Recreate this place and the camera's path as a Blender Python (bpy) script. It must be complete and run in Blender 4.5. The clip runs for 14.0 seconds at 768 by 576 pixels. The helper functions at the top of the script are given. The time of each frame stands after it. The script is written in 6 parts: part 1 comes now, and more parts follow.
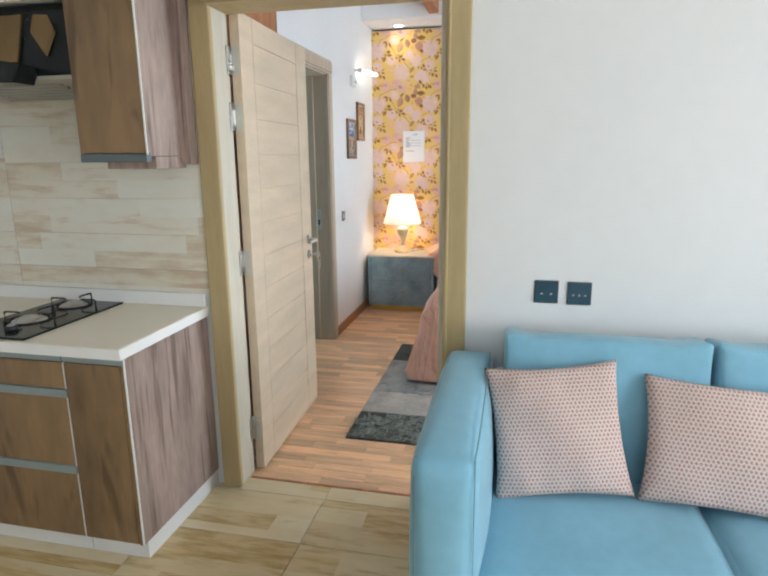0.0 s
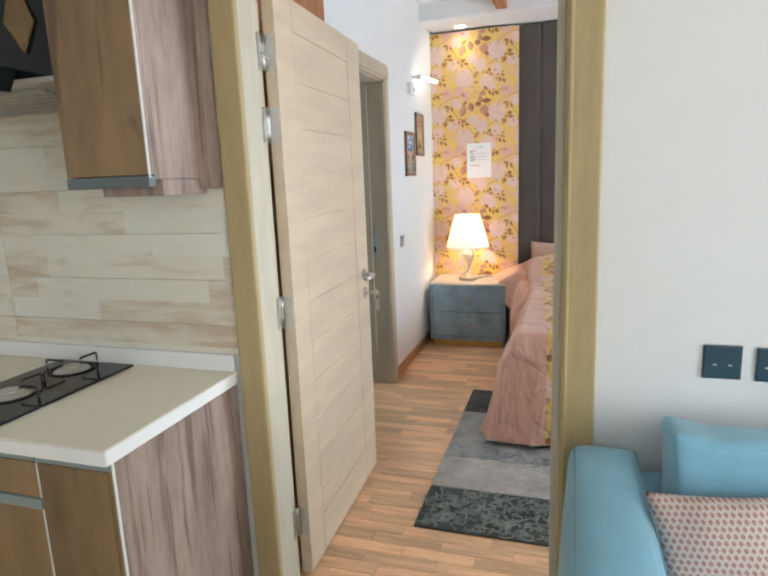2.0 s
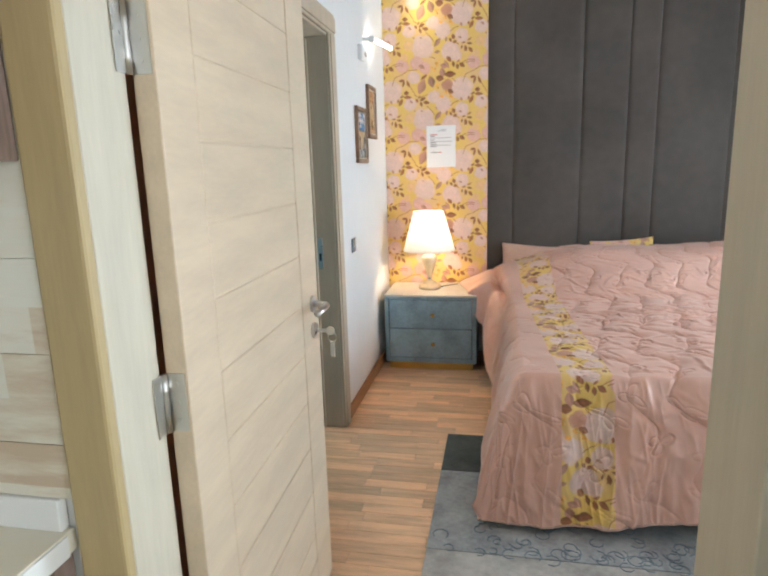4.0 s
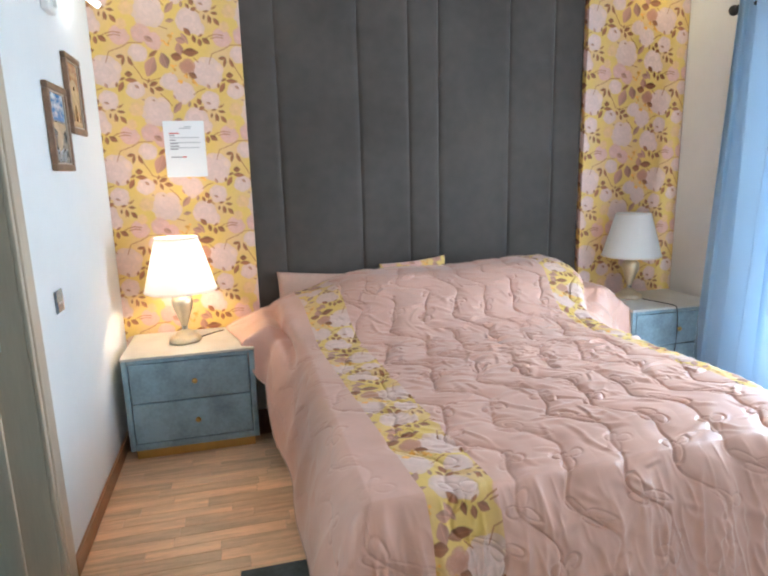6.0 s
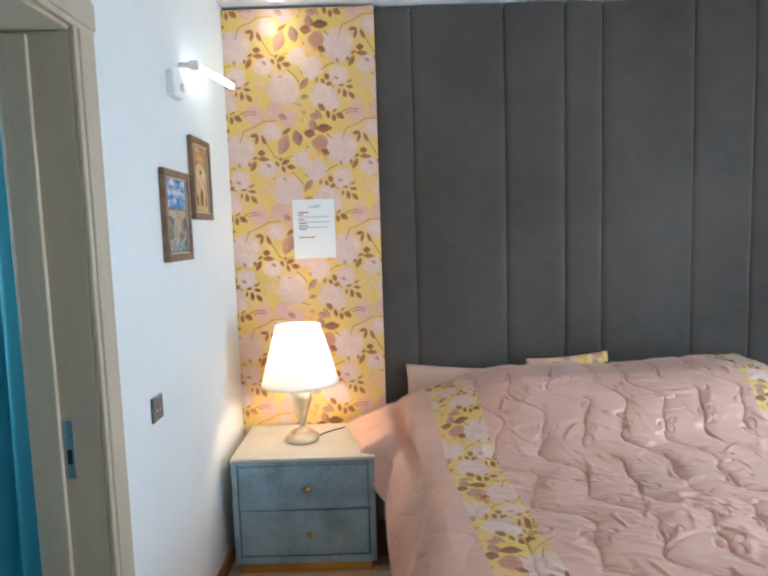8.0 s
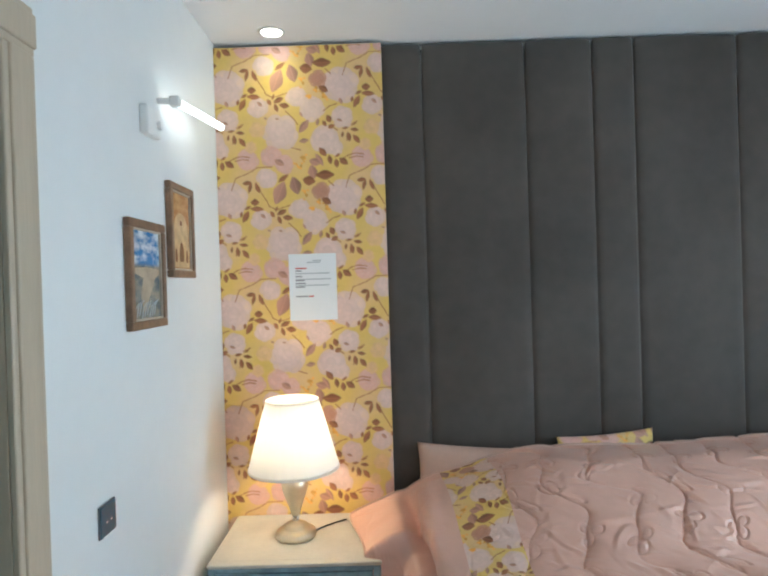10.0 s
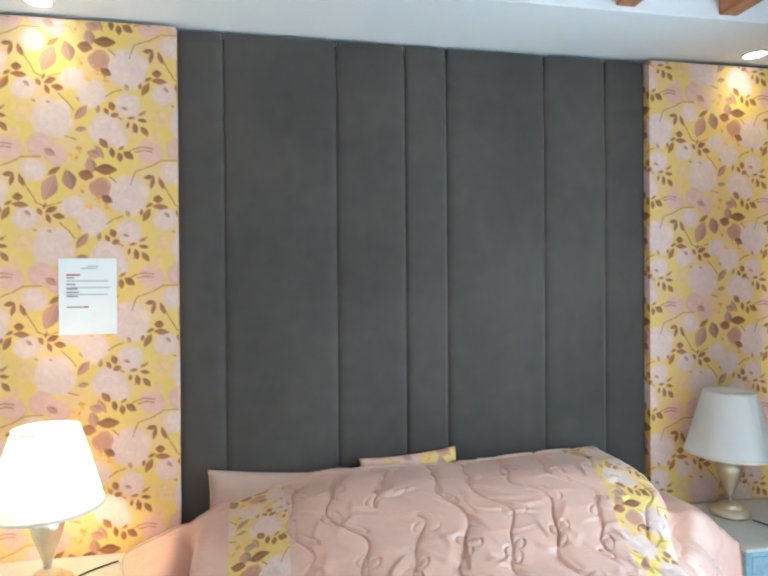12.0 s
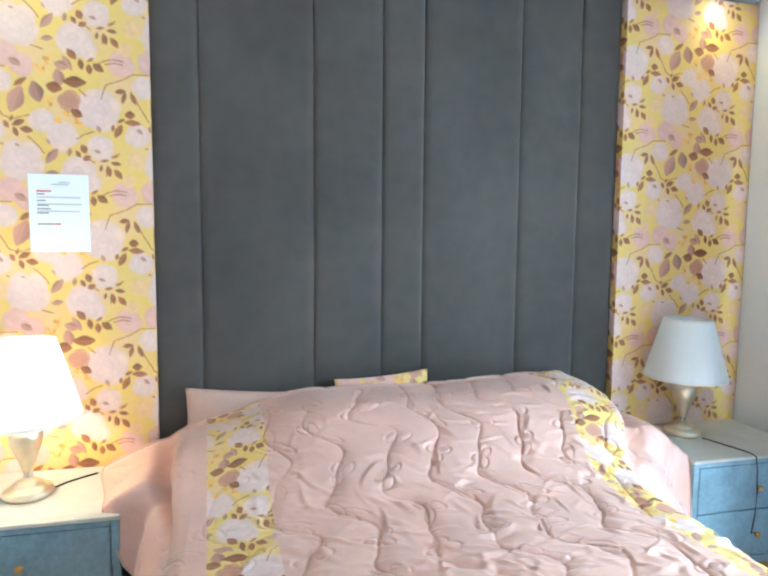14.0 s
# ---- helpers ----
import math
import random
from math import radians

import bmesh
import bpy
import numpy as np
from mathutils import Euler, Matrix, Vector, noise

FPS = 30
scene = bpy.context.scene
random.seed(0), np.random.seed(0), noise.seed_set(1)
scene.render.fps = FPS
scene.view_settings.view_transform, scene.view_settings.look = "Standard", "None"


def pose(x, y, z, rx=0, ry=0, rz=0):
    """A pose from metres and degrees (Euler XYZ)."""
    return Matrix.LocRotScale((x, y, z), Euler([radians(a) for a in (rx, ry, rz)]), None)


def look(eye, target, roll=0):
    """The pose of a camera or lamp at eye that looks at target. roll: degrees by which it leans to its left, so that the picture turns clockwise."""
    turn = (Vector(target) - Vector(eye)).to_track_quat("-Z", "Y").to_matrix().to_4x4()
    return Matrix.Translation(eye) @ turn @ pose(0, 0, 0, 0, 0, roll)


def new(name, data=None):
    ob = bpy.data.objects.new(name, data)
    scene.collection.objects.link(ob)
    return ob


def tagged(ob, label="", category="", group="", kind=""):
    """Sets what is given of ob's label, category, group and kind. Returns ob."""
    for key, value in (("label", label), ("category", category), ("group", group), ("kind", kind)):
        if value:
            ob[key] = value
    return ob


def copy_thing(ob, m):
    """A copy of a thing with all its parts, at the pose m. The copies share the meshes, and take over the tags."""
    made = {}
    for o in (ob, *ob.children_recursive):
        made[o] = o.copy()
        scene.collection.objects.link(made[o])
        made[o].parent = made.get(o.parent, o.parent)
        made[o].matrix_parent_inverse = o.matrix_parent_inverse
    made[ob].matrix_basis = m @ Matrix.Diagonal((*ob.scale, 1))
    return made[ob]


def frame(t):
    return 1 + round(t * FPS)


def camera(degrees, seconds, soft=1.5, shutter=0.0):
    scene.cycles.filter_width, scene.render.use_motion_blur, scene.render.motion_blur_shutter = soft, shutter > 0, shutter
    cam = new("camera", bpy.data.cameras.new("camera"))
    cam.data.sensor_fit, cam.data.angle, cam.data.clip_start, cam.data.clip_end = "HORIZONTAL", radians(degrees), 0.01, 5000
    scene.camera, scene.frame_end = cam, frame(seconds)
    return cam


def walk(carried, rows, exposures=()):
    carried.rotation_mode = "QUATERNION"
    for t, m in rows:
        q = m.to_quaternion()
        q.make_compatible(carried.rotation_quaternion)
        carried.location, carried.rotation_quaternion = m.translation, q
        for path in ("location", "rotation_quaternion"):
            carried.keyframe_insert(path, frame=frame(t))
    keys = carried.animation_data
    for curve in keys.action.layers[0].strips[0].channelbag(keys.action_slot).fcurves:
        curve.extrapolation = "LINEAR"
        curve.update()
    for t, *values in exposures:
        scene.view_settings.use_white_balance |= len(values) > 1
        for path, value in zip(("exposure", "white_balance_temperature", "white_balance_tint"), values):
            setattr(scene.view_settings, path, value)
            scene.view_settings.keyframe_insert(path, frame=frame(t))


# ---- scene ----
cam = camera(67.4, 14.0, soft=2.2)
PATH = [
    (0, (0.006, 0.197, 1.449), (-0.425, 2.1, 1.008), -0.5),
    (0.5, (-0.078, 0.191, 1.443), (-0.503, 2.094, 0.997), -1.2),
    (1, (-0.155, 0.292, 1.435), (-0.563, 2.207, 1.024), -0.2),
    (1.5, (-0.179, 0.51, 1.45), (-0.867, 2.362, 1.14), -2.8),
    (2, (-0.226, 0.784, 1.442), (-0.833, 2.652, 1.065), -2.3),
    (2.2, (-0.252, 0.876, 1.434), (-0.806, 2.764, 1.072), -2.2),
    (4.3, (-0.656, 1.777, 1.405), (-0.959, 3.707, 0.976), -1.4),
    (4.5, (-0.718, 1.888, 1.422), (-0.873, 3.827, 0.959), -1.7),
    (5, (-0.772, 2.067, 1.417), (-0.812, 4.014, 0.96), -0.7),
    (5.5, (-0.73, 2.277, 1.414), (-0.629, 4.227, 0.984), -0.4),
    (6, (-0.734, 2.566, 1.42), (-0.262, 4.467, 1.016), -1.5),
    (6.5, (-0.737, 2.738, 1.428), (-0.019, 4.558, 1.016), -2.2),
    (7, (-0.735, 2.901, 1.419), (-0.153, 4.798, 1.167), -1.8),
    (7.5, (-0.669, 2.961, 1.503), (-0.404, 4.938, 1.348), -1.1),
    (8, (-0.634, 3.02, 1.527), (-0.639, 5.011, 1.334), -1.8),
    (8.2, (-0.631, 3.026, 1.525), (-0.645, 5.018, 1.34), -2.0),
    (10.3, (-0.653, 3.45, 1.563), (-0.668, 5.45, 1.554), -1.6),
    (10.5, (-0.579, 3.484, 1.56), (-0.653, 5.483, 1.527), 0.6),
    (11, (-0.449, 3.528, 1.564), (-0.493, 5.527, 1.537), 1.1),
    (11.5, (-0.276, 3.535, 1.584), (-0.098, 5.526, 1.545), -0.6),
    (12, (-0.256, 3.53, 1.595), (0.107, 5.496, 1.581), -0.4),
    (12.5, (-0.213, 3.482, 1.583), (0.318, 5.41, 1.595), -0.7),
    (13, (-0.221, 3.475, 1.57), (0.318, 5.401, 1.551), 0.2),
    (13.5, (-0.233, 3.492, 1.511), (0.298, 5.413, 1.341), 0.4),
    (14, (-0.273, 3.493, 1.474), (0.179, 5.433, 1.298), 0.5),
]
walk(cam, [(t, look(eye, target, roll)) for t, eye, target, roll in PATH],
     [(0, 0.02, 6300, 10), (2, 0.08, 6420, 10), (5, 0.14, 6050, 6), (6, 0.18, 5780, 5), (6.5, 0.14, 5680, 4), (7, 0.22, 5580, 3), (7.5, 0.07, 5680, 3), (8, -0.03, 5680, 3), (10.5, -0.32, 5720, -1), (11, -0.34, 5720, -1),
      (11.5, -0.06, 5900, -1), (12, 0.28, 5550, -3), (12.5, 0.54, 5380, -3), (13, 0.66, 5300, -4), (14, 0.56, 5180, -4)])

# ---- light ----
world = bpy.data.worlds.new("sky")
scene.world = world
world.use_nodes = True
_n, _l = world.node_tree.nodes, world.node_tree.links
_sky = _n.new("ShaderNodeTexSky")
_sky.sky_type, _sky.sun_disc, _sky.sun_elevation, _sky.sun_rotation = "NISHITA", False, radians(48), radians(60)
_l.new(_sky.outputs[0], _n["Background"].inputs[0])
_n["Background"].inputs[1].default_value = 0.12


def lamp(name, kind, at, energy, colour, **values):
    data = bpy.data.lights.new(name, kind)
    data.energy, data.color = energy, colour
    ob = new(name, data)
    ob.matrix_world = at
    if "size" in values:
        data.shape, data.size, data.size_y = "RECTANGLE", values["size"], values["size_y"]
    if "radius" in values:
        data.shadow_soft_size = values["radius"]
    if "spot" in values:
        data.spot_size, data.spot_blend = radians(values["spot"]), values["blend"]
    return ob


sun = lamp("sun", "SUN", look((8, 4, 9), (0, 4.2, 0)), 2.0, (1.0, 0.95, 0.88))
sun.data.angle = radians(0.6)
LIVING_WINDOW, BACK_FILL, BED_WINDOW, BATH_FILL = 53, 13, 86, 15
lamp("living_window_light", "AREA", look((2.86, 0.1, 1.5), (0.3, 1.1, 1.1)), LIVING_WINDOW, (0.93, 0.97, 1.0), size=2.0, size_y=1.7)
# weak fill from behind; its window is unseen and assumed
lamp("back_window_light", "AREA", look((0.9, -2.42, 1.55), (0.2, 2.3, 1.2)), BACK_FILL, (0.93, 0.97, 1.0), size=2.6, size_y=1.6)
lamp("bedroom_window_light", "AREA", look((2.25, 4.38, 1.2), (0, 4.42, 1.15)), BED_WINDOW, (0.76, 0.90, 1.0), size=1.16, size_y=2.1)
# added lamp that brightens the bathroom; its real source is unknown
lamp("bathroom_window_light", "AREA", look((-2.83, 4.5, 1.6), (-1.5, 4.5, 1.2)), BATH_FILL, (0.82, 0.95, 1.0), size=0.7, size_y=0.8)
for _x in (-1.117, 1.934):
    lamp("downlight_beam", "SPOT", look((_x, 5.845, 2.635), (_x, 5.88, 0.0)), 4.0, (1.0, 0.82, 0.40), radius=0.05, spot=135, blend=1.0)
lamp("bedside_bulb", "POINT", pose(-1.055, 5.72, 0.96), 7.5, (1.0, 0.70, 0.43), radius=0.035)


# ---- materials ----
def material(name, colour, rough=0.5, metal=0.0, vary=0.12, scale=6.0, bump=0.0, bump_scale=80.0, stretch=(1, 1, 1), dark=None,
             per_object=0.0, sheen=0.0, coat=0.0, spec=0.5, glow=None, patch=None, fine_scale=9.0, cover=0.54, bump_depth=0.002, twist=0.0, bump_detail=4):
    """A surface with variation at a large and a small scale, fine relief, and a shift of tone from piece to piece."""
    m = bpy.data.materials.new(name)
    m.use_nodes = True
    n, l = m.node_tree.nodes, m.node_tree.links
    b = n["Principled BSDF"]
    co = n.new("ShaderNodeTexCoord")
    mp = n.new("ShaderNodeMapping")
    mp.inputs["Scale"].default_value = stretch
    l.new(co.outputs["Object"], mp.inputs[0])
    big = n.new("ShaderNodeTexNoise")
    big.inputs["Scale"].default_value, big.inputs["Detail"].default_value = scale, 3
    small = n.new("ShaderNodeTexNoise")
    small.inputs["Scale"].default_value, small.inputs["Detail"].default_value = scale * fine_scale, 4
    vec = mp.outputs[0]
    if per_object:
        info = n.new("ShaderNodeObjectInfo")
        shift = n.new("ShaderNodeVectorMath")
        shift.operation = "MULTIPLY_ADD"
        l.new(info.outputs["Random"], shift.inputs[0])
        shift.inputs[1].default_value = (37.0, 51.0, 23.0)
        l.new(mp.outputs[0], shift.inputs[2])
        vec = shift.outputs[0]
    l.new(vec, big.inputs[0])
    l.new(vec, small.inputs[0])
    add = n.new("ShaderNodeMath")
    add.operation = "MULTIPLY_ADD"
    l.new(small.outputs[0], add.inputs[0])
    add.inputs[1].default_value = 0.45
    l.new(big.outputs[0], add.inputs[2])
    ramp = n.new("ShaderNodeValToRGB")
    low = dark if dark else tuple(c * (1 - 2 * vary) for c in colour)
    high = tuple(min(1.0, c * (1 + vary)) for c in colour)
    ramp.color_ramp.elements[0].position, ramp.color_ramp.elements[0].color = 0.5, (*low, 1)
    ramp.color_ramp.elements[1].position, ramp.color_ramp.elements[1].color = 0.92, (*high, 1)
    l.new(add.outputs[0], ramp.inputs[0])
    out = ramp.outputs[0]
    if patch:
        tint, where, size, amount = patch
        pm = n.new("ShaderNodeMapping")
        pm.inputs["Scale"].default_value = where
        pn = n.new("ShaderNodeTexNoise")
        pn.inputs["Scale"].default_value, pn.inputs["Detail"].default_value, pn.inputs["Distortion"].default_value = size, 3, 0.5
        l.new(vec, pm.inputs[0])
        l.new(pm.outputs[0], pn.inputs[0])
        pr = n.new("ShaderNodeMapRange")
        pr.inputs["From Min"].default_value, pr.inputs["From Max"].default_value, pr.inputs["To Max"].default_value = cover, cover + 0.13, amount
        l.new(pn.outputs[0], pr.inputs[0])
        pmx = n.new("ShaderNodeMix")
        pmx.data_type = "RGBA"
        l.new(pr.outputs[0], pmx.inputs[0])
        l.new(out, pmx.inputs[6])
        pmx.inputs[7].default_value = (*tint, 1)
        out = pmx.outputs[2]
    if per_object:
        hsv = n.new("ShaderNodeHueSaturation")
        rng = n.new("ShaderNodeMapRange")
        rng.inputs["To Min"].default_value, rng.inputs["To Max"].default_value = 1 - per_object, 1 + per_object
        l.new(info.outputs["Random"], rng.inputs[0])
        l.new(rng.outputs[0], hsv.inputs["Value"])
        l.new(out, hsv.inputs["Color"])
        out = hsv.outputs[0]
    l.new(out, b.inputs["Base Color"])
    rr = n.new("ShaderNodeMapRange")
    rr.inputs["To Min"].default_value, rr.inputs["To Max"].default_value = max(0.02, rough - 0.08), min(1.0, rough + 0.08)
    l.new(small.outputs[0], rr.inputs[0])
    l.new(rr.outputs[0], b.inputs["Roughness"])
    b.inputs["Metallic"].default_value = metal
    b.inputs["Specular IOR Level"].default_value = spec
    b.inputs["Sheen Weight"].default_value, b.inputs["Sheen Roughness"].default_value = sheen, 0.4
    b.inputs["Coat Weight"].default_value, b.inputs["Coat Roughness"].default_value = coat, 0.12
    if bump:
        fine = n.new("ShaderNodeTexNoise")
        fine.inputs["Scale"].default_value, fine.inputs["Detail"].default_value = bump_scale, bump_detail
        l.new(mp.outputs[0], fine.inputs[0])
        bp = n.new("ShaderNodeBump")
        bp.inputs["Strength"].default_value, bp.inputs["Distance"].default_value = bump, bump_depth
        fine.inputs["Distortion"].default_value = twist
        l.new(fine.outputs[0], bp.inputs["Height"])
        l.new(bp.outputs[0], b.inputs["Normal"])
    if glow:
        b.inputs["Emission Color"].default_value = (*glow[0], 1)
        b.inputs["Emission Strength"].default_value = glow[1]
    return m


def printed(name, rough, sheen=0.0, bump=0.1, scale=400.0):
    """A surface that takes its colours from the mesh's print, with a fine weave."""
    m = bpy.data.materials.new(name)
    m.use_nodes = True
    n, l = m.node_tree.nodes, m.node_tree.links
    b = n["Principled BSDF"]
    at = n.new("ShaderNodeAttribute")
    at.attribute_name = "print"
    co = n.new("ShaderNodeTexCoord")
    no = n.new("ShaderNodeTexNoise")
    no.inputs["Scale"].default_value, no.inputs["Detail"].default_value = 55, 5
    l.new(co.outputs["Object"], no.inputs[0])
    hsv = n.new("ShaderNodeHueSaturation")
    rg = n.new("ShaderNodeMapRange")
    rg.inputs["To Min"].default_value, rg.inputs["To Max"].default_value = 0.94, 1.05
    l.new(no.outputs[0], rg.inputs[0])
    l.new(rg.outputs[0], hsv.inputs["Value"])
    l.new(at.outputs["Color"], hsv.inputs["Color"])
    l.new(hsv.outputs[0], b.inputs["Base Color"])
    b.inputs["Roughness"].default_value = rough
    b.inputs["Sheen Weight"].default_value = sheen
    fine = n.new("ShaderNodeTexNoise")
    fine.inputs["Scale"].default_value = scale
    l.new(co.outputs["Object"], fine.inputs[0])
    bp = n.new("ShaderNodeBump")
    bp.inputs["Strength"].default_value, bp.inputs["Distance"].default_value = bump, 0.001
    l.new(fine.outputs[0], bp.inputs["Height"])
    l.new(bp.outputs[0], b.inputs["Normal"])
    return m


def shade_fabric(name, colour, amount):
    """Pleated lampshade cloth that lets the bulb shine through."""
    m = bpy.data.materials.new(name)
    m.use_nodes = True
    n, l = m.node_tree.nodes, m.node_tree.links
    b, out = n["Principled BSDF"], n["Material Output"]
    b.inputs["Base Color"].default_value, b.inputs["Roughness"].default_value = (*colour, 1), 0.55
    tr = n.new("ShaderNodeBsdfTranslucent")
    tr.inputs[0].default_value = (*colour, 1)
    mix = n.new("ShaderNodeMixShader")
    mix.inputs[0].default_value = amount
    l.new(b.outputs[0], mix.inputs[1])
    l.new(tr.outputs[0], mix.inputs[2])
    l.new(mix.outputs[0], out.inputs[0])
    return m


def curtain_fabric(name, colour):
    """Curtain cloth that daylight shines through."""
    return shade_fabric(name, colour, 0.36)


def glass(name, colour=(1, 1, 1), rough=0.0):
    m = bpy.data.materials.new(name)
    m.use_nodes = True
    b = m.node_tree.nodes["Principled BSDF"]
    b.inputs["Base Color"].default_value, b.inputs["Roughness"].default_value = (*colour, 1), rough
    b.inputs["Transmission Weight"].default_value, b.inputs["IOR"].default_value = 1.0, 1.45
    return m


def plank_print(name, pale, warm, brown, across, height, rough, bump=0.04, soft=0.12):
    """Glazed tile printed with worn boards: bands of differing tone and ragged brown streaks along x."""
    m = bpy.data.materials.new(name)
    m.use_nodes = True
    n, l = m.node_tree.nodes, m.node_tree.links
    b = n["Principled BSDF"]
    co, info = n.new("ShaderNodeTexCoord"), n.new("ShaderNodeObjectInfo")
    shift = n.new("ShaderNodeVectorMath")
    shift.operation = "MULTIPLY_ADD"
    l.new(info.outputs["Random"], shift.inputs[0])
    shift.inputs[1].default_value = (37.0, 0.0, 0.0)
    l.new(co.outputs["Object"], shift.inputs[2])
    sep = n.new("ShaderNodeSeparateXYZ")
    l.new(shift.outputs[0], sep.inputs[0])

    def op(kind, a, c=0.0, d=0.0):
        k = n.new("ShaderNodeMath")
        k.operation = kind
        for i, v in enumerate((a, c, d)):
            if isinstance(v, (int, float)):
                k.inputs[i].default_value = v
            else:
                l.new(v, k.inputs[i])
        return k.outputs[0]
    band = op("FLOOR", op("MULTIPLY_ADD", sep.outputs[across], 1 / height, 100.0))
    chance = n.new("ShaderNodeTexWhiteNoise")
    chance.noise_dimensions = "2D"
    pair = n.new("ShaderNodeCombineXYZ")
    l.new(band, pair.inputs[0])
    l.new(op("FLOOR", op("MULTIPLY_ADD", sep.outputs[0], 1.4, op("MULTIPLY", band, 0.37))), pair.inputs[1])
    l.new(pair.outputs[0], chance.inputs["Vector"])

    def streaks(fx, fa, scale, detail):
        mp, no = n.new("ShaderNodeMapping"), n.new("ShaderNodeTexNoise")
        mp.inputs["Scale"].default_value = (fx, fa if across == 1 else 1, fa if across == 2 else 1)
        no.inputs["Scale"].default_value, no.inputs["Detail"].default_value, no.inputs["Roughness"].default_value = scale, detail, 0.65
        l.new(shift.outputs[0], mp.inputs[0])
        l.new(mp.outputs[0], no.inputs[0])
        return no.outputs[0]
    wash, ragged, fine = streaks(1.0, 3.0, 2.5, 3), streaks(1.0, 6.0, 4.0, 6), streaks(1.0, 9.0, 16.0, 5)

    def blend(fac, a, c):
        k = n.new("ShaderNodeMix")
        k.data_type = "RGBA"
        for i, v in ((0, fac), (6, a), (7, c)):
            if isinstance(v, tuple):
                k.inputs[i].default_value = (*v, 1)
            else:
                l.new(v, k.inputs[i])
        return k.outputs[2]

    def ramp(v, lo, hi, top):
        k = n.new("ShaderNodeMapRange")
        k.inputs["From Min"].default_value, k.inputs["From Max"].default_value, k.inputs["To Max"].default_value = lo, hi, top
        l.new(v, k.inputs[0])
        return k.outputs[0]
    ground = blend(ramp(op("MULTIPLY_ADD", chance.outputs[0], 0.5, wash), 0.45, 0.95, 1.0), pale, warm)
    worn = op("MULTIPLY_ADD", chance.outputs[0], 0.24, op("MULTIPLY_ADD", wash, 0.35, ragged))
    l.new(blend(ramp(fine, 0.5, 0.75, 0.10), blend(ramp(worn, 0.80, 0.80 + soft, 0.82), ground, brown), brown), b.inputs["Base Color"])
    b.inputs["Roughness"].default_value = rough
    bp = n.new("ShaderNodeBump")
    bp.inputs["Strength"].default_value, bp.inputs["Distance"].default_value = bump, 0.002
    l.new(ragged, bp.inputs["Height"])
    l.new(bp.outputs[0], b.inputs["Normal"])
    return m


PAINT = material("white_wall_paint", (0.80, 0.80, 0.79), 0.75, vary=0.015, scale=1.5, bump=0.08, bump_scale=260)
CEIL = material("white_ceiling_paint", (0.82, 0.82, 0.82), 0.8, vary=0.012, scale=1.5, bump=0.05, bump_scale=200)
BEAM = material("varnished_beam_wood", (0.50, 0.20, 0.09), 0.45, vary=0.2, scale=5, stretch=(6, 0.7, 6), bump=0.15)
CASING = material("tan_door_casing", (0.48, 0.37, 0.19), 0.45, vary=0.06, scale=3, stretch=(6, 6, 0.6), bump=0.06)
# paler than the casing: light on the reveal is put into the colour
JAMB = material("lit_jamb", (0.62, 0.57, 0.46), 0.5, vary=0.05, scale=3, stretch=(6, 6, 0.6), bump=0.05)
CASING2 = material("greige_door_casing", (0.52, 0.43, 0.32), 0.45, vary=0.05, scale=3, stretch=(6, 6, 0.6), bump=0.05)
LEAF = material("cream_wood_door", (0.69, 0.56, 0.41), 0.42, vary=0.055, scale=2.2, stretch=(8, 1.0, 6), bump=0.10, bump_scale=40)
WOODCAB = material("knotty_cabinet_wood", (0.255, 0.160, 0.078), 0.45, vary=0.2, scale=1.2, stretch=(2.6, 2.6, 0.75), dark=(0.125, 0.080, 0.044), bump=0.12, bump_scale=30, patch=((0.085, 0.048, 0.026), (2.6, 2.6, 2.0), 1.8, 0.7), fine_scale=7, cover=0.57)
# brighter than the fronts: light from the right is put into this tone
WOODEND = material("rosy_lit_cabinet_end", (0.37, 0.275, 0.235), 0.5, vary=0.2, scale=2.0, stretch=(4, 4, 0.8), dark=(0.23, 0.162, 0.137), bump=0.15, bump_scale=30, patch=((0.10, 0.06, 0.045), (4, 4, 1.0), 2.4, 0.7), cover=0.55)
WHITELAM = material("white_laminate", (0.78, 0.78, 0.76), 0.35, vary=0.01, scale=2)
COUNTER = material("cream_stone_counter", (0.87, 0.81, 0.67), 0.42, vary=0.006, scale=0.8)
COUNTEREDGE = material("white_counter_edge", (0.86, 0.86, 0.84), 0.35, vary=0.004, scale=0.8)
PROFILE = material("grey_handle_profile", (0.15, 0.18, 0.19), 0.35, metal=0.6, vary=0.04, scale=2)
RAIL = material("grey_finger_rail", (0.30, 0.37, 0.38), 0.4, metal=0.3, vary=0.04, scale=2)
STEEL = material("brushed_steel", (0.62, 0.61, 0.59), 0.30, metal=1.0, vary=0.04, scale=2)
BLACKGLASS = material("black_glass", (0.008, 0.012, 0.012), 0.10, vary=0.1, scale=2, spec=0.28)
IRON = material("cast_iron", (0.02, 0.02, 0.022), 0.5, vary=0.2, bump=0.1)
TILE = plank_print("wood_print_wall_tile", (0.80, 0.79, 0.71), (0.74, 0.68, 0.55), (0.56, 0.42, 0.29), 2, 0.075, 0.3, 0.02, 0.22)
FTILE = plank_print("wood_print_floor_tile", (0.74, 0.64, 0.44), (0.66, 0.50, 0.25), (0.40, 0.245, 0.07), 1, 0.099, 0.3, 0.04, 0.2)
GROUT = material("grout", (0.62, 0.53, 0.36), 0.9, vary=0.08, scale=20)
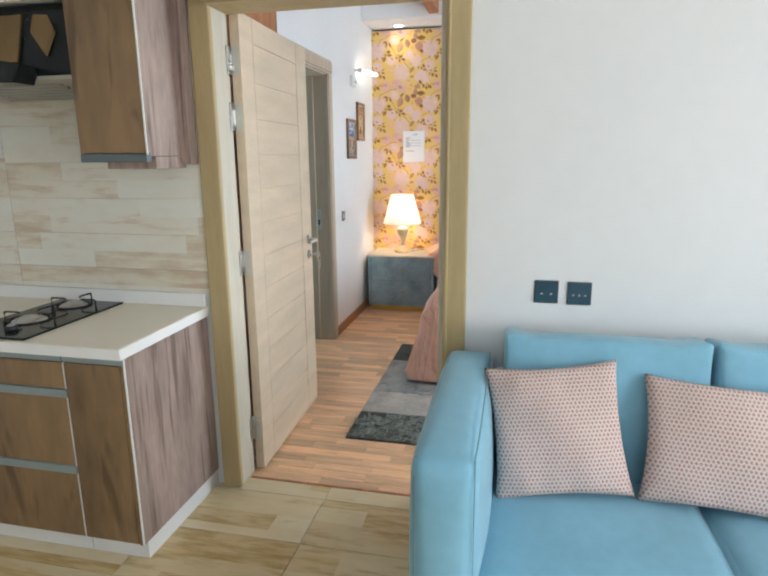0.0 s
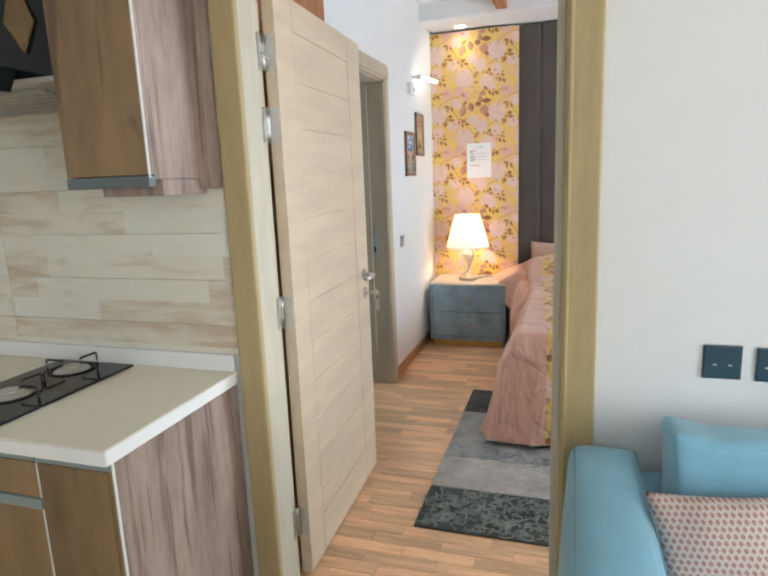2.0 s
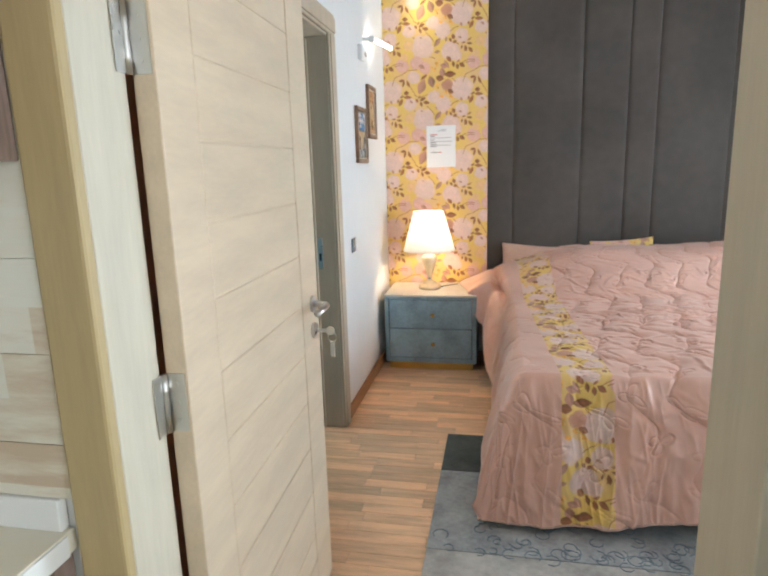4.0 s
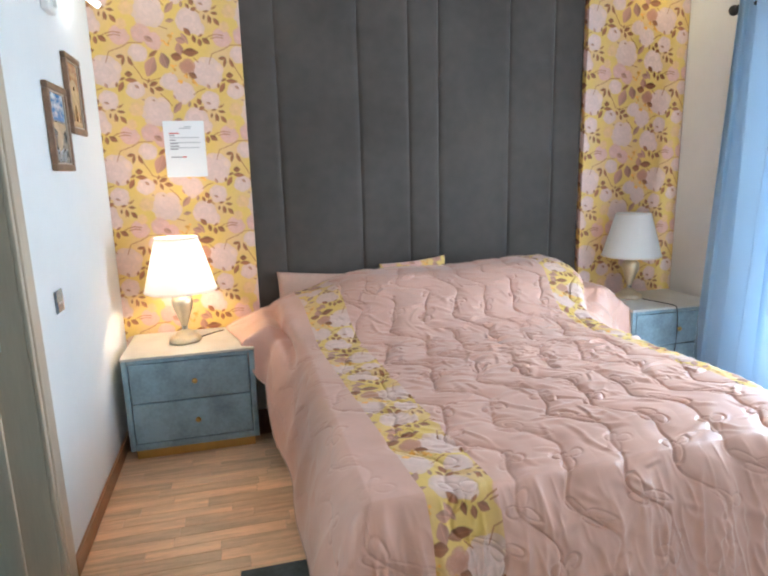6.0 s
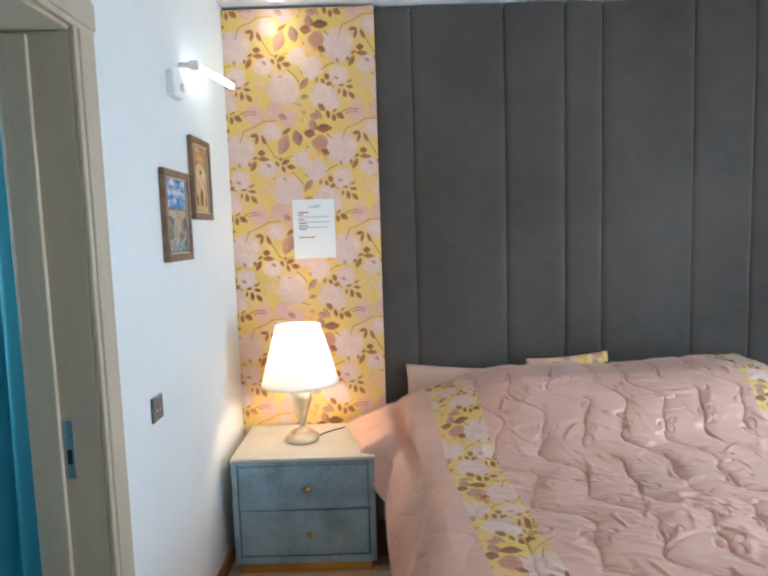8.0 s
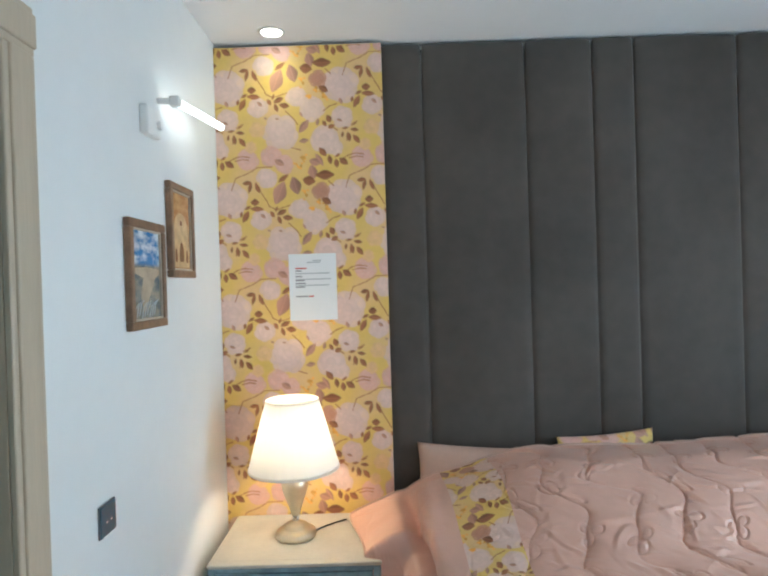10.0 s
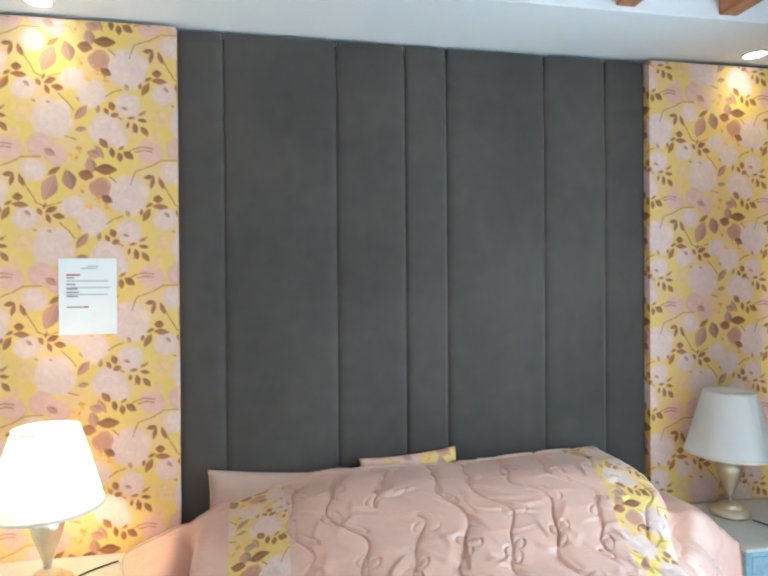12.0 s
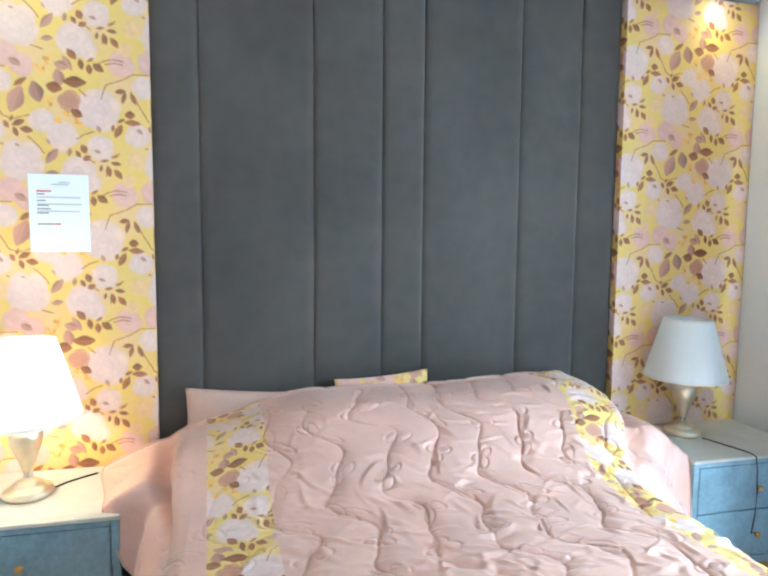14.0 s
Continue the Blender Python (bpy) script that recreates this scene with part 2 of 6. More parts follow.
WALLGROUT = material("pale_wall_grout", (0.66, 0.63, 0.54), 0.9, vary=0.05, scale=20)
# wood tone made brighter and more orange for the lamplight on it
PLANK = material("lamplit_laminate_strip", (0.86, 0.55, 0.325), 0.38, vary=0.10, scale=3, stretch=(1.2, 12, 1), dark=(0.62, 0.38, 0.22), per_object=0.17, bump=0.05)
SKIRT = material("orange_wood_skirting", (0.42, 0.20, 0.085), 0.4, vary=0.12, scale=5, stretch=(8, 1, 8), bump=0.08)
SOFA = material("pale_blue_sofa_cloth", (0.240, 0.495, 0.635), 0.9, vary=0.06, scale=3, bump=0.35, bump_scale=420, sheen=0.35)
PIPING = material("sofa_seam", (0.20, 0.36, 0.43), 0.9, vary=0.05)
VELVET = material("charcoal_velvet", (0.078, 0.066, 0.057), 0.85, vary=0.16, scale=1.6, bump=0.12, bump_scale=500, sheen=0.55)
SATIN = material("rose_satin", (0.735, 0.443, 0.348), 0.36, vary=0.04, scale=3, bump=0.15, bump_scale=15, bump_depth=0.004, twist=0.9, bump_detail=1, sheen=0.2, spec=0.5)
PILLOW = material("rose_pillow_cotton", (0.62, 0.41, 0.325), 0.6, vary=0.05, scale=4, bump=0.1, bump_scale=300)
PRINTWALL = printed("floral_wallpaper", 0.6, bump=0.06)
PRINTCLOTH = printed("floral_satin", 0.5, sheen=0.1, bump=0.08)
NIGHT = material("blue_grey_leatherette", (0.265, 0.385, 0.45), 0.42, vary=0.16, scale=7, bump=0.12, bump_scale=120)
NIGHTTOP = material("pale_grey_top", (0.60, 0.57, 0.50), 0.35, vary=0.05, scale=8)
GOLD = material("brushed_gold", (0.60, 0.38, 0.12), 0.35, metal=1.0, vary=0.06, scale=4)
BRASS = material("antique_silver_brass", (0.80, 0.70, 0.52), 0.42, metal=1.0, vary=0.08, scale=4)
SHADE_ON = shade_fabric("lit_shade_cloth", (0.86, 0.86, 0.85), 0.22)
SHADE_OFF = shade_fabric("ivory_shade_cloth", (0.88, 0.88, 0.86), 0.30)
TRIM = material("shade_trim", (0.82, 0.78, 0.70), 0.6, vary=0.04)
CURTAIN = curtain_fabric("blue_curtain_cloth", (0.52, 0.69, 0.84))
BLACKMETAL = material("black_curtain_rod", (0.02, 0.02, 0.022), 0.4, vary=0.15)
PAPER = material("white_paper", (0.86, 0.87, 0.88), 0.6, vary=0.01)
INK = material("grey_ink", (0.36, 0.36, 0.38), 0.7, vary=0.05)
REDINK = material("red_ink", (0.62, 0.12, 0.12), 0.7, vary=0.05)
PALEINK = material("pale_ink", (0.58, 0.60, 0.62), 0.7, vary=0.03)
FRAMEWOOD = material("walnut_frame", (0.23, 0.135, 0.08), 0.45, vary=0.18, scale=9, stretch=(3, 3, 3), bump=0.1)
FRAMELIP = material("pale_frame_lip", (0.50, 0.42, 0.33), 0.45, vary=0.08)
SWITCHGLASS = material("dark_blue_switch_glass", (0.016, 0.070, 0.11), 0.22, vary=0.1, coat=0.1)
SWITCHEDGE = material("switch_edge", (0.10, 0.11, 0.12), 0.35, vary=0.05)
WHITEPLASTIC = material("white_plastic", (0.80, 0.80, 0.78), 0.4, vary=0.01)
TUBE = material("lit_led_tube", (0.9, 0.9, 0.9), 0.4, vary=0.0, glow=((1.0, 0.98, 0.93), 7))
SPOTGLOW = material("lit_downlight", (0.9, 0.9, 0.85), 0.4, vary=0.0, glow=((1.0, 0.95, 0.82), 18))
# the brown stands in for the warm room reflected in the hood
HOODGLASS = material("brown_reflection_glass", (0.20, 0.13, 0.06), 0.08, metal=0.7, vary=0.1, scale=2)
FILTER = material("pale_filter_metal", (0.42, 0.40, 0.34), 0.4, metal=0.3, vary=0.03, scale=2)
BLUELED = material("blue_led", (0.05, 0.08, 0.6), 0.4, vary=0.0, glow=((0.05, 0.1, 1.0), 4))
RUGGREY = material("grey_rug_patch", (0.44, 0.42, 0.39), 0.95, vary=0.18, scale=5, bump=0.5, bump_scale=300)
RUGDARK = material("charcoal_rug_patch", (0.075, 0.085, 0.08), 0.95, vary=0.25, scale=6, bump=0.5, bump_scale=300)
RUGPALE = material("pale_slate_rug_patch", (0.37, 0.38, 0.38), 0.95, vary=0.2, scale=6, bump=0.5, bump_scale=300)
RUGBLUE = material("slate_blue_rug_patch", (0.20, 0.27, 0.31), 0.95, vary=0.2, scale=6, bump=0.5, bump_scale=300)
RUGLINE = material("pale_rug_ornament", (0.27, 0.31, 0.29), 0.95, vary=0.2, scale=20, bump=0.4, bump_scale=300)
CORD = material("dark_cord", (0.04, 0.035, 0.03), 0.6, vary=0.1)
TEAL = material("teal_bathroom_wall", (0.16, 0.36, 0.42), 0.3, vary=0.05, scale=3)
TEALCLOTH = curtain_fabric("teal_shower_cloth", (0.14, 0.46, 0.56))
FRAMEWHITE = material("white_window_frame", (0.80, 0.81, 0.82), 0.35, vary=0.01)
PANE = glass("window_glass")
WARDROBE = material("cherry_wood_panel", (0.46, 0.20, 0.085), 0.4, vary=0.12, scale=3, stretch=(6, 6, 0.7), bump=0.08)
MATTRESS = material("white_mattress", (0.72, 0.71, 0.68), 0.8, vary=0.02)


# ---- geometry helpers ----
def mesh_of(name, bm, mat, smooth=False):
    me = bpy.data.meshes.new(name)
    bmesh.ops.recalc_face_normals(bm, faces=bm.faces)
    bm.to_mesh(me)
    bm.free()
    for m in (mat if isinstance(mat, (list, tuple)) else [mat]):
        me.materials.append(m)
    if smooth:
        me.polygons.foreach_set("use_smooth", [True] * len(me.polygons))
    return me


def thing(name, at, label="", category="", group="", kind=""):
    ob = new(name)
    ob.location = at
    ob.empty_display_size = 0.05
    return tagged(ob, label, category, group, kind)


def origin(ob):
    return ob.location + (origin(ob.parent) if ob.parent else Vector((0, 0, 0)))


def part(name, bm, mat, parent, label="", smooth=False, local=False):
    """Links a bmesh that was built in world places (or local ones) as one mesh under a thing or a part."""
    if not local:
        bmesh.ops.translate(bm, verts=bm.verts, vec=-origin(parent))
    ob = new(name, mesh_of(name, bm, mat, smooth))
    ob.parent = parent
    return tagged(ob, label)


def solo(name, bm, mat, label, category="", kind="", smooth=False):
    ob = new(name, mesh_of(name, bm, mat, smooth))
    return tagged(ob, label, category, "", kind)


def box(x0, x1, y0, y1, z0, z1, bevel=0.0, seg=2, bm=None):
    own = bm is None
    bm = bm or bmesh.new()
    r = bmesh.ops.create_cube(bm, size=1.0, matrix=Matrix.Translation(((x0 + x1) / 2, (y0 + y1) / 2, (z0 + z1) / 2)) @ Matrix.Diagonal((x1 - x0, y1 - y0, z1 - z0, 1)))
    if bevel:
        edges = list({e for v in r["verts"] for e in v.link_edges})
        bmesh.ops.bevel(bm, geom=edges, offset=bevel, segments=seg, profile=0.5, affect="EDGES")
    return bm


def holed(axis, a0, a1, z0, z1, t0, t1, holes):
    """A wall along x or y from a0 to a1, between t0 and t1 across, with openings (a, b, low, high) through it."""
    bm = bmesh.new()
    cuts = sorted({a0, a1, *[h[0] for h in holes], *[h[1] for h in holes]})
    levels = sorted({z0, z1, *[h[2] for h in holes], *[h[3] for h in holes]})
    for a, b in zip(cuts, cuts[1:]):
        for c, d in zip(levels, levels[1:]):
            if any(h[0] <= a and b <= h[1] and h[2] <= c and d <= h[3] for h in holes):
                continue
            if axis == "x":
                box(a, b, t0, t1, c, d, bm=bm)
            else:
                box(t0, t1, a, b, c, d, bm=bm)
    bmesh.ops.remove_doubles(bm, verts=bm.verts, dist=0.0005)
    seen, twice = {}, []
    bm.verts.index_update()
    for f in bm.faces:
        key = tuple(sorted(v.index for v in f.verts))
        if key in seen:
            twice += [f, seen[key]]
        seen[key] = f
    bmesh.ops.delete(bm, geom=list(set(twice)), context="FACES_ONLY")
    return bm


def lathe(profile, at, n=32, bm=None, wobble=0.0, pleats=0):
    """Turns (radius, height) pairs round the upright through at."""
    bm = bm or bmesh.new()
    rings = []
    for r, z in profile:
        ring = []
        for i in range(n):
            a = 2 * math.pi * i / n
            k = r * (1 + (wobble * math.cos(pleats * a) if pleats else 0))
            ring.append(bm.verts.new((at[0] + k * math.cos(a), at[1] + k * math.sin(a), at[2] + z)))
        rings.append(ring)
    for p, q in zip(rings, rings[1:]):
        for i in range(n):
            bm.faces.new((p[i], p[(i + 1) % n], q[(i + 1) % n], q[i]))
    return bm


def capped(profile, at, n=32, bm=None):
    bm = lathe([(0.0005, profile[0][1])] + list(profile) + [(0.0005, profile[-1][1])], at, n, bm)
    return bm


def rod(points, radius, n=10, bm=None):
    """A round bar through points."""
    bm = bm or bmesh.new()
    pts = [Vector(p) for p in points]
    rings = []
    for i, p in enumerate(pts):
        d = (pts[min(i + 1, len(pts) - 1)] - pts[max(i - 1, 0)]).normalized()
        side = d.cross(Vector((0, 0, 1)))
        side = side.normalized() if side.length > 0.05 else d.cross(Vector((1, 0, 0))).normalized()
        up = side.cross(d)
        rings.append([bm.verts.new(p + radius * (math.cos(2 * math.pi * k / n) * side + math.sin(2 * math.pi * k / n) * up)) for k in range(n)])
    for p, q in zip(rings, rings[1:]):
        for i in range(n):
            bm.faces.new((p[i], p[(i + 1) % n], q[(i + 1) % n], q[i]))
    bm.faces.new(rings[0])
    bm.faces.new(rings[-1])
    return bm


def disc(centre, normal, radius, depth, n=24, bm=None):
    bm = bm or bmesh.new()
    q = Vector(normal).to_track_quat("Z", "Y").to_matrix().to_4x4()
    bmesh.ops.create_cone(bm, cap_ends=True, segments=n, radius1=radius, radius2=radius, depth=depth, matrix=Matrix.Translation(centre) @ q)
    return bm


def turned(bm, m):
    bmesh.ops.transform(bm, verts=bm.verts, matrix=m)
    return bm


def pillow(w, h, t, n=26, corner=0.10, seed=0, crease=0.006):
    """A stuffed cushion in the x-z plane, w wide and h high about its centre, pinched at the corners."""
    rnd = np.random.RandomState(seed)
    ph = rnd.rand(6) * 6.28
    bm = bmesh.new()
    sides = []
    for s in (1, -1):
        grid = []
        for j in range(n + 1):
            row = []
            for i in range(n + 1):
                u, v = 2 * i / n - 1, 2 * j / n - 1
                full = max(0.0, (1 - u ** 2) * (1 - v ** 2)) ** 0.42
                pull = 1 - corner * (1 - u * u) * abs(v) ** 6 * 0.6 - 0.0
                pull2 = 1 - corner * (1 - v * v) * abs(u) ** 6 * 0.6
                wr = crease * full ** 0.5 * (math.sin(5 * u + 3 * v + ph[0]) + math.sin(9 * v - 4 * u + ph[1]) * 0.6 + math.sin(14 * u + ph[2]) * abs(v) ** 2)
                row.append(bm.verts.new((u * w / 2 * pull2, s * (t / 2 * full) + wr * (1 if s > 0 else -1) * 0.5, v * h / 2 * pull)))
            grid.append(row)
        for j in range(n):
            for i in range(n):
                bm.faces.new((grid[j][i], grid[j][i + 1], grid[j + 1][i + 1], grid[j + 1][i]))
        sides.append(grid)
    bmesh.ops.remove_doubles(bm, verts=bm.verts, dist=0.0008)
    return bm


def soft_box(x0, x1, y0, y1, z0, z1, r, puff=0.0, n=14, seed=0):
    """An upholstered block with rounded edges, swollen faces and slight creases."""
    bm = bmesh.new()
    bmesh.ops.create_cube(bm, size=2.0)
    bmesh.ops.subdivide_edges(bm, edges=bm.edges, cuts=n, use_grid_fill=True)
    half = Vector(((x1 - x0) / 2, (y1 - y0) / 2, (z1 - z0) / 2))
    mid = Vector(((x0 + x1) / 2, (y0 + y1) / 2, (z0 + z1) / 2))
    for v in bm.verts:
        c = Vector([math.sin(a * math.pi / 2) for a in v.co])
        p = Vector((c.x * half.x, c.y * half.y, c.z * half.z))
        inner = Vector([max(-h + r, min(h - r, a)) for a, h in zip(p, half)])
        d = p - inner
        if d.length > 1e-6:
            p = inner + d.normalized() * r
        k = [(1 - abs(a) ** 2.5) for a in c]
        swell = Vector((c.x * k[1] * k[2], c.y * k[0] * k[2], c.z * k[0] * k[1])) * puff
        crease = 0.12 * puff * noise.noise(p * 9 + Vector((seed, 0, 0)))
        v.co = mid + p + swell + swell.normalized() * crease if swell.length > 1e-6 else mid + p
    return bm


# ---- floral print ----
PRINT_W, PRINT_H, PRINT_STEP, PRINT_UNIT = 0.511, 0.500, 0.0016, 0.000763
YELLOW, PALE, PINK, MAUVE, BROWN, ORANGE = [np.array(c) for c in (
    (0.80, 0.56, 0.155), (0.79, 0.53, 0.27), (0.80, 0.58, 0.51), (0.52, 0.265, 0.185), (0.34, 0.130, 0.055), (0.80, 0.40, 0.07))]
# blooms: x, y, radius, kind (0 pale, 1 rosy, 2 dusky)
ROSES = [(390, 40, 98, 0), (920, 20, 46, 3), (640, 85, 80, 0), (705, 135, 46, 0), (330, 180, 62, 1), (405, 225, 55, 1), (860, 195, 62, 1), (970, 305, 58, 0),
         (745, 430, 98, 0), (690, 395, 50, 0), (488, 490, 60, 0), (575, 560, 72, 0), (930, 545, 58, 0), (755, 612, 62, 0), (880, 120, 34, 3), (615, 388, 50, 2)]
# leaves: x, y, half length, half width, turn, kind (0 brown, 1 dusky)
LEAVES = [(768, 24, 24, 9, -10, 0), (822, 36, 29, 12, 8, 0), (750, 62, 21, 9, 100, 0), (786, 76, 32, 15, 80, 0), (831, 90, 33, 17, 52, 0),
          (672, 206, 31, 15, 80, 0), (710, 228, 29, 16, 85, 0), (752, 218, 34, 20, 35, 0), (718, 182, 24, 9, -35, 0),
          (630, 160, 34, 20, 50, 0), (610, 205, 46, 18, 60, 1), (582, 218, 36, 25, 20, 1), (568, 275, 44, 30, 80, 1), (640, 294, 60, 29, 0, 0), (545, 325, 40, 30, 10, 0),
          (465, 352, 57, 36, 75, 1), (372, 392, 74, 42, 112, 1), (395, 308, 42, 15, -35, 0), (645, 447, 34, 22, 30, 0),
          (852, 328, 30, 14, -10, 0), (868, 357, 38, 13, 105, 0), (912, 360, 37, 14, 68, 0), (895, 443, 27, 22, 0, 0), (906, 482, 44, 17, 5, 0), (852, 474, 24, 10, -30, 0),
          (838, 526, 42, 19, 118, 0), (812, 512, 20, 10, 100, 0), (380, 505, 35, 17, -25, 0), (414, 538, 33, 18, 10, 0), (366, 550, 29, 14, 70, 0), (326, 516, 24, 14, 60, 0), (350, 486, 22, 8, -70, 0),
          (672, 622, 26, 19, 70, 0), (646, 650, 24, 13, 60, 0), (686, 668, 25, 16, -25, 0), (525, 662, 52, 23, -52, 1), (522, 92, 32, 15, -8, 1), (745, 520, 22, 12, 70, 1), (605, 640, 26, 11, 100, 1),
          (735, 632, 22, 10, 20, 1), (375, 215, 34, 20, 30, 1), (940, 525, 22, 12, 40, 1), (820, 658, 24, 6, -30, 0), (510, 592, 20, 9, 60, 1), (302, 610, 14, 7, 15, 1), (370, 614, 16, 7, 10, 1)]
STEMS = [((760, 370), (785, 300), (865, 270), (915, 240), (1000, 238)), ((905, 330), (935, 390), (965, 440), (980, 470)), ((420, 570), (460, 610), (490, 650)), ((640, 575), (680, 548), (720, 535)),
         ((450, 130), (500, 145)), ((660, 330), (690, 360)), ((310, 470), (350, 490), (430, 465)), ((775, 185), (820, 172), (870, 180)), ((785, 200), (830, 190), (865, 196)), ((740, 205), (780, 185)),
         ((785, 55), (775, 100)), ((680, 660), (720, 690)), ((800, 660), (840, 640))]
BUDS = [(530, 400, 26), (600, 455, 24), (645, 492, 20), (490, 238, 26), (560, 490, 18), (520, 190, 16)]


def floral_tile():
    """The wallpaper's repeat as an array of colours."""
    nu, nv = round(PRINT_W / PRINT_STEP), round(PRINT_H / PRINT_STEP)
    u, v = np.meshgrid((np.arange(nu) + 0.5) * PRINT_STEP / PRINT_UNIT, (np.arange(nv) + 0.5) * PRINT_STEP / PRINT_UNIT)
    pu, pv = PRINT_W / PRINT_UNIT, PRINT_H / PRINT_UNIT
    rnd = np.random.RandomState(4)
    wash = 0.5 + 0.25 * np.sin(2 * np.pi * (u / pu + 2 * v / pv)) + 0.25 * np.sin(2 * np.pi * (2 * u / pu - v / pv) + 1)
    img = YELLOW + (PALE - YELLOW) * np.clip(wash * 1.3 - 0.45, 0, 1)[..., None]

    def delta(x, y):
        return (u - x + pu / 2) % pu - pu / 2, (v - y + pv / 2) % pv - pv / 2

    def lay(mask, colour):
        img[:] = img + (colour - img) * np.clip(mask, 0, 1)[..., None]

    for x, y, r, kind in ROSES:
        base = (PINK, PINK * np.array((0.92, 0.80, 0.80)), MAUVE * 1.1, PALE * np.array((1.0, 0.94, 1.0)))[kind]
        deep = (PINK * 0.84, MAUVE * 1.45, BROWN * 1.5, YELLOW)[kind]
        dx, dy = delta(x, y)
        lay(np.clip((r * 0.72 - np.hypot(dx, dy)) / 10, 0, 0.8), base * 0.95)
        for ring, count, size in ((0.70, 9, 0.40), (0.44, 7, 0.36), (0.16, 4, 0.28)):
            for k in range(count):
                a = 2 * math.pi * (k + rnd.rand() * 0.6) / count
                reach = ring * r * (0.85 + 0.3 * rnd.rand())
                dx, dy = delta(x + reach * math.cos(a), y + reach * math.sin(a))
                q = np.hypot(dx * math.cos(a) + dy * math.sin(a), (dy * math.cos(a) - dx * math.sin(a)) * 0.8) / (size * r)
                tone = base * (0.94 + 0.14 * rnd.rand())
                lay(np.clip((1 - q) * size * r / 5.0, 0, 1) * 0.8, tone + (deep - tone) * (np.clip(q, 0, 1) ** 2.4 * 0.7)[..., None])
    for stem in STEMS:
        for (x0, y0), (x1, y1) in zip(stem, stem[1:]):
            for f in np.linspace(0, 1, 26):
                dx, dy = delta(x0 + (x1 - x0) * f, y0 + (y1 - y0) * f)
                lay((3.7 - np.hypot(dx, dy)) / 2.0, BROWN * 1.35)
    for x, y, l, w, ang, kind in LEAVES:
        leaf(delta, lay, x, y, l, w, ang, (BROWN, MAUVE * 0.9)[kind], rnd.rand())
    for x, y, r in BUDS:
        for i in range(9):
            dx, dy = delta(x + rnd.randn() * r * 0.6, y + rnd.randn() * r * 0.45)
            lay((9 - np.hypot(dx, dy)) / 4 * 0.8, ORANGE * (0.75 + 0.45 * rnd.rand()))
    soft = sum(np.roll(img, (i, j), (0, 1)) for i in (-1, 0, 1) for j in (-1, 0, 1)) / 9
    return 0.35 * img + 0.65 * soft


def leaf(delta, lay, x, y, l, w, ang, tone, shift):
    """A pointed leaf with a paler rib and one lighter half."""
    dx, dy = delta(x, y)
    c, s = math.cos(radians(ang)), math.sin(radians(ang))
    a, b = dx * c + dy * s, -dx * s + dy * c
    f = np.clip(1 - np.abs(a / l) ** 1.7, 0, 1)
    rib = np.clip(1 - np.abs(b) / 2.4, 0, 1) * 0.45
    half = 0.28 * np.clip(b / w, -1, 1) + 0.35 * (shift - 0.5)
    lay((w * f - np.abs(b)) / 3.0 * (f > 0), tone * (1.0 + rib + half)[..., None])


FLORAL = floral_tile()


def floral(u, v):
    """Colours of the print at metres u across and v down."""
    nv, nu = FLORAL.shape[:2]
    i = np.floor(np.asarray(u) / PRINT_STEP).astype(int) % nu
    j = np.floor(np.asarray(v) / PRINT_STEP).astype(int) % nv
    return FLORAL[j, i]


def grid_mesh(name, P, mat, colours=None, smooth=True, keep=None):
    """A mesh from a grid of points, with an optional print."""
    h, w = P.shape[:2]
    idx = np.arange(h * w).reshape(h, w)
    quads = np.stack([idx[:-1, :-1], idx[:-1, 1:], idx[1:, 1:], idx[1:, :-1]], -1).reshape(-1, 4)
    me = bpy.data.meshes.new(name)
    me.vertices.add(h * w)
    me.vertices.foreach_set("co", P.reshape(-1).astype(np.float32))
    me.loops.add(len(quads) * 4)
    me.loops.foreach_set("vertex_index", quads.reshape(-1).astype(np.int32))
    me.polygons.add(len(quads))
    me.polygons.foreach_set("loop_start", np.arange(0, len(quads) * 4, 4).astype(np.int32))
    me.update(calc_edges=True)
    me.polygons.foreach_set("use_smooth", [smooth] * len(quads))
    if colours is not None:
        at = me.color_attributes.new("print", "FLOAT_COLOR", "POINT")
        at.data.foreach_set("color", np.concatenate([colours.reshape(-1, 3), np.ones((h * w, 1))], 1).reshape(-1).astype(np.float32))
    me.materials.append(mat)
    me.validate()
    return me


def hang_grid(name, P, mat, parent, label="", colours=None):
    ob = new(name, grid_mesh(name, P - np.array(origin(parent)), mat, colours))
    ob.parent = parent
    return tagged(ob, label)


# ---- structure ----
WALL_L, WALL_R, WALL_B, CEIL_Z = -1.40, 2.20, 6.05, 2.78
solo("wall_kitchen", holed("x", -3.1, -1.168, 0, CEIL_Z, 2.36, 2.47, []), PAINT, "white painted wall behind the kitchen units", kind="structure")
solo("wall_partition", holed("x", -0.24, 2.9, 0, CEIL_Z, 2.28, 2.47, []), PAINT, "white painted wall behind the sofa", kind="structure")
solo("wall_over_door", box(-1.168, -0.24, 2.30, 2.47, 2.03, CEIL_Z), PAINT, "white painted wall above the bedroom door", kind="structure")
solo("wall_left", holed("y", 2.47, WALL_B, 0, CEIL_Z, -1.55, WALL_L, [(3.70, 4.52, 0, 2.07)]), PAINT, "white bedroom wall with a bathroom door opening", kind="structure")
solo("wall_headboard", box(-1.55, 2.35, WALL_B, 6.2, 0, CEIL_Z), PAINT, "white wall behind the headboard", kind="structure")
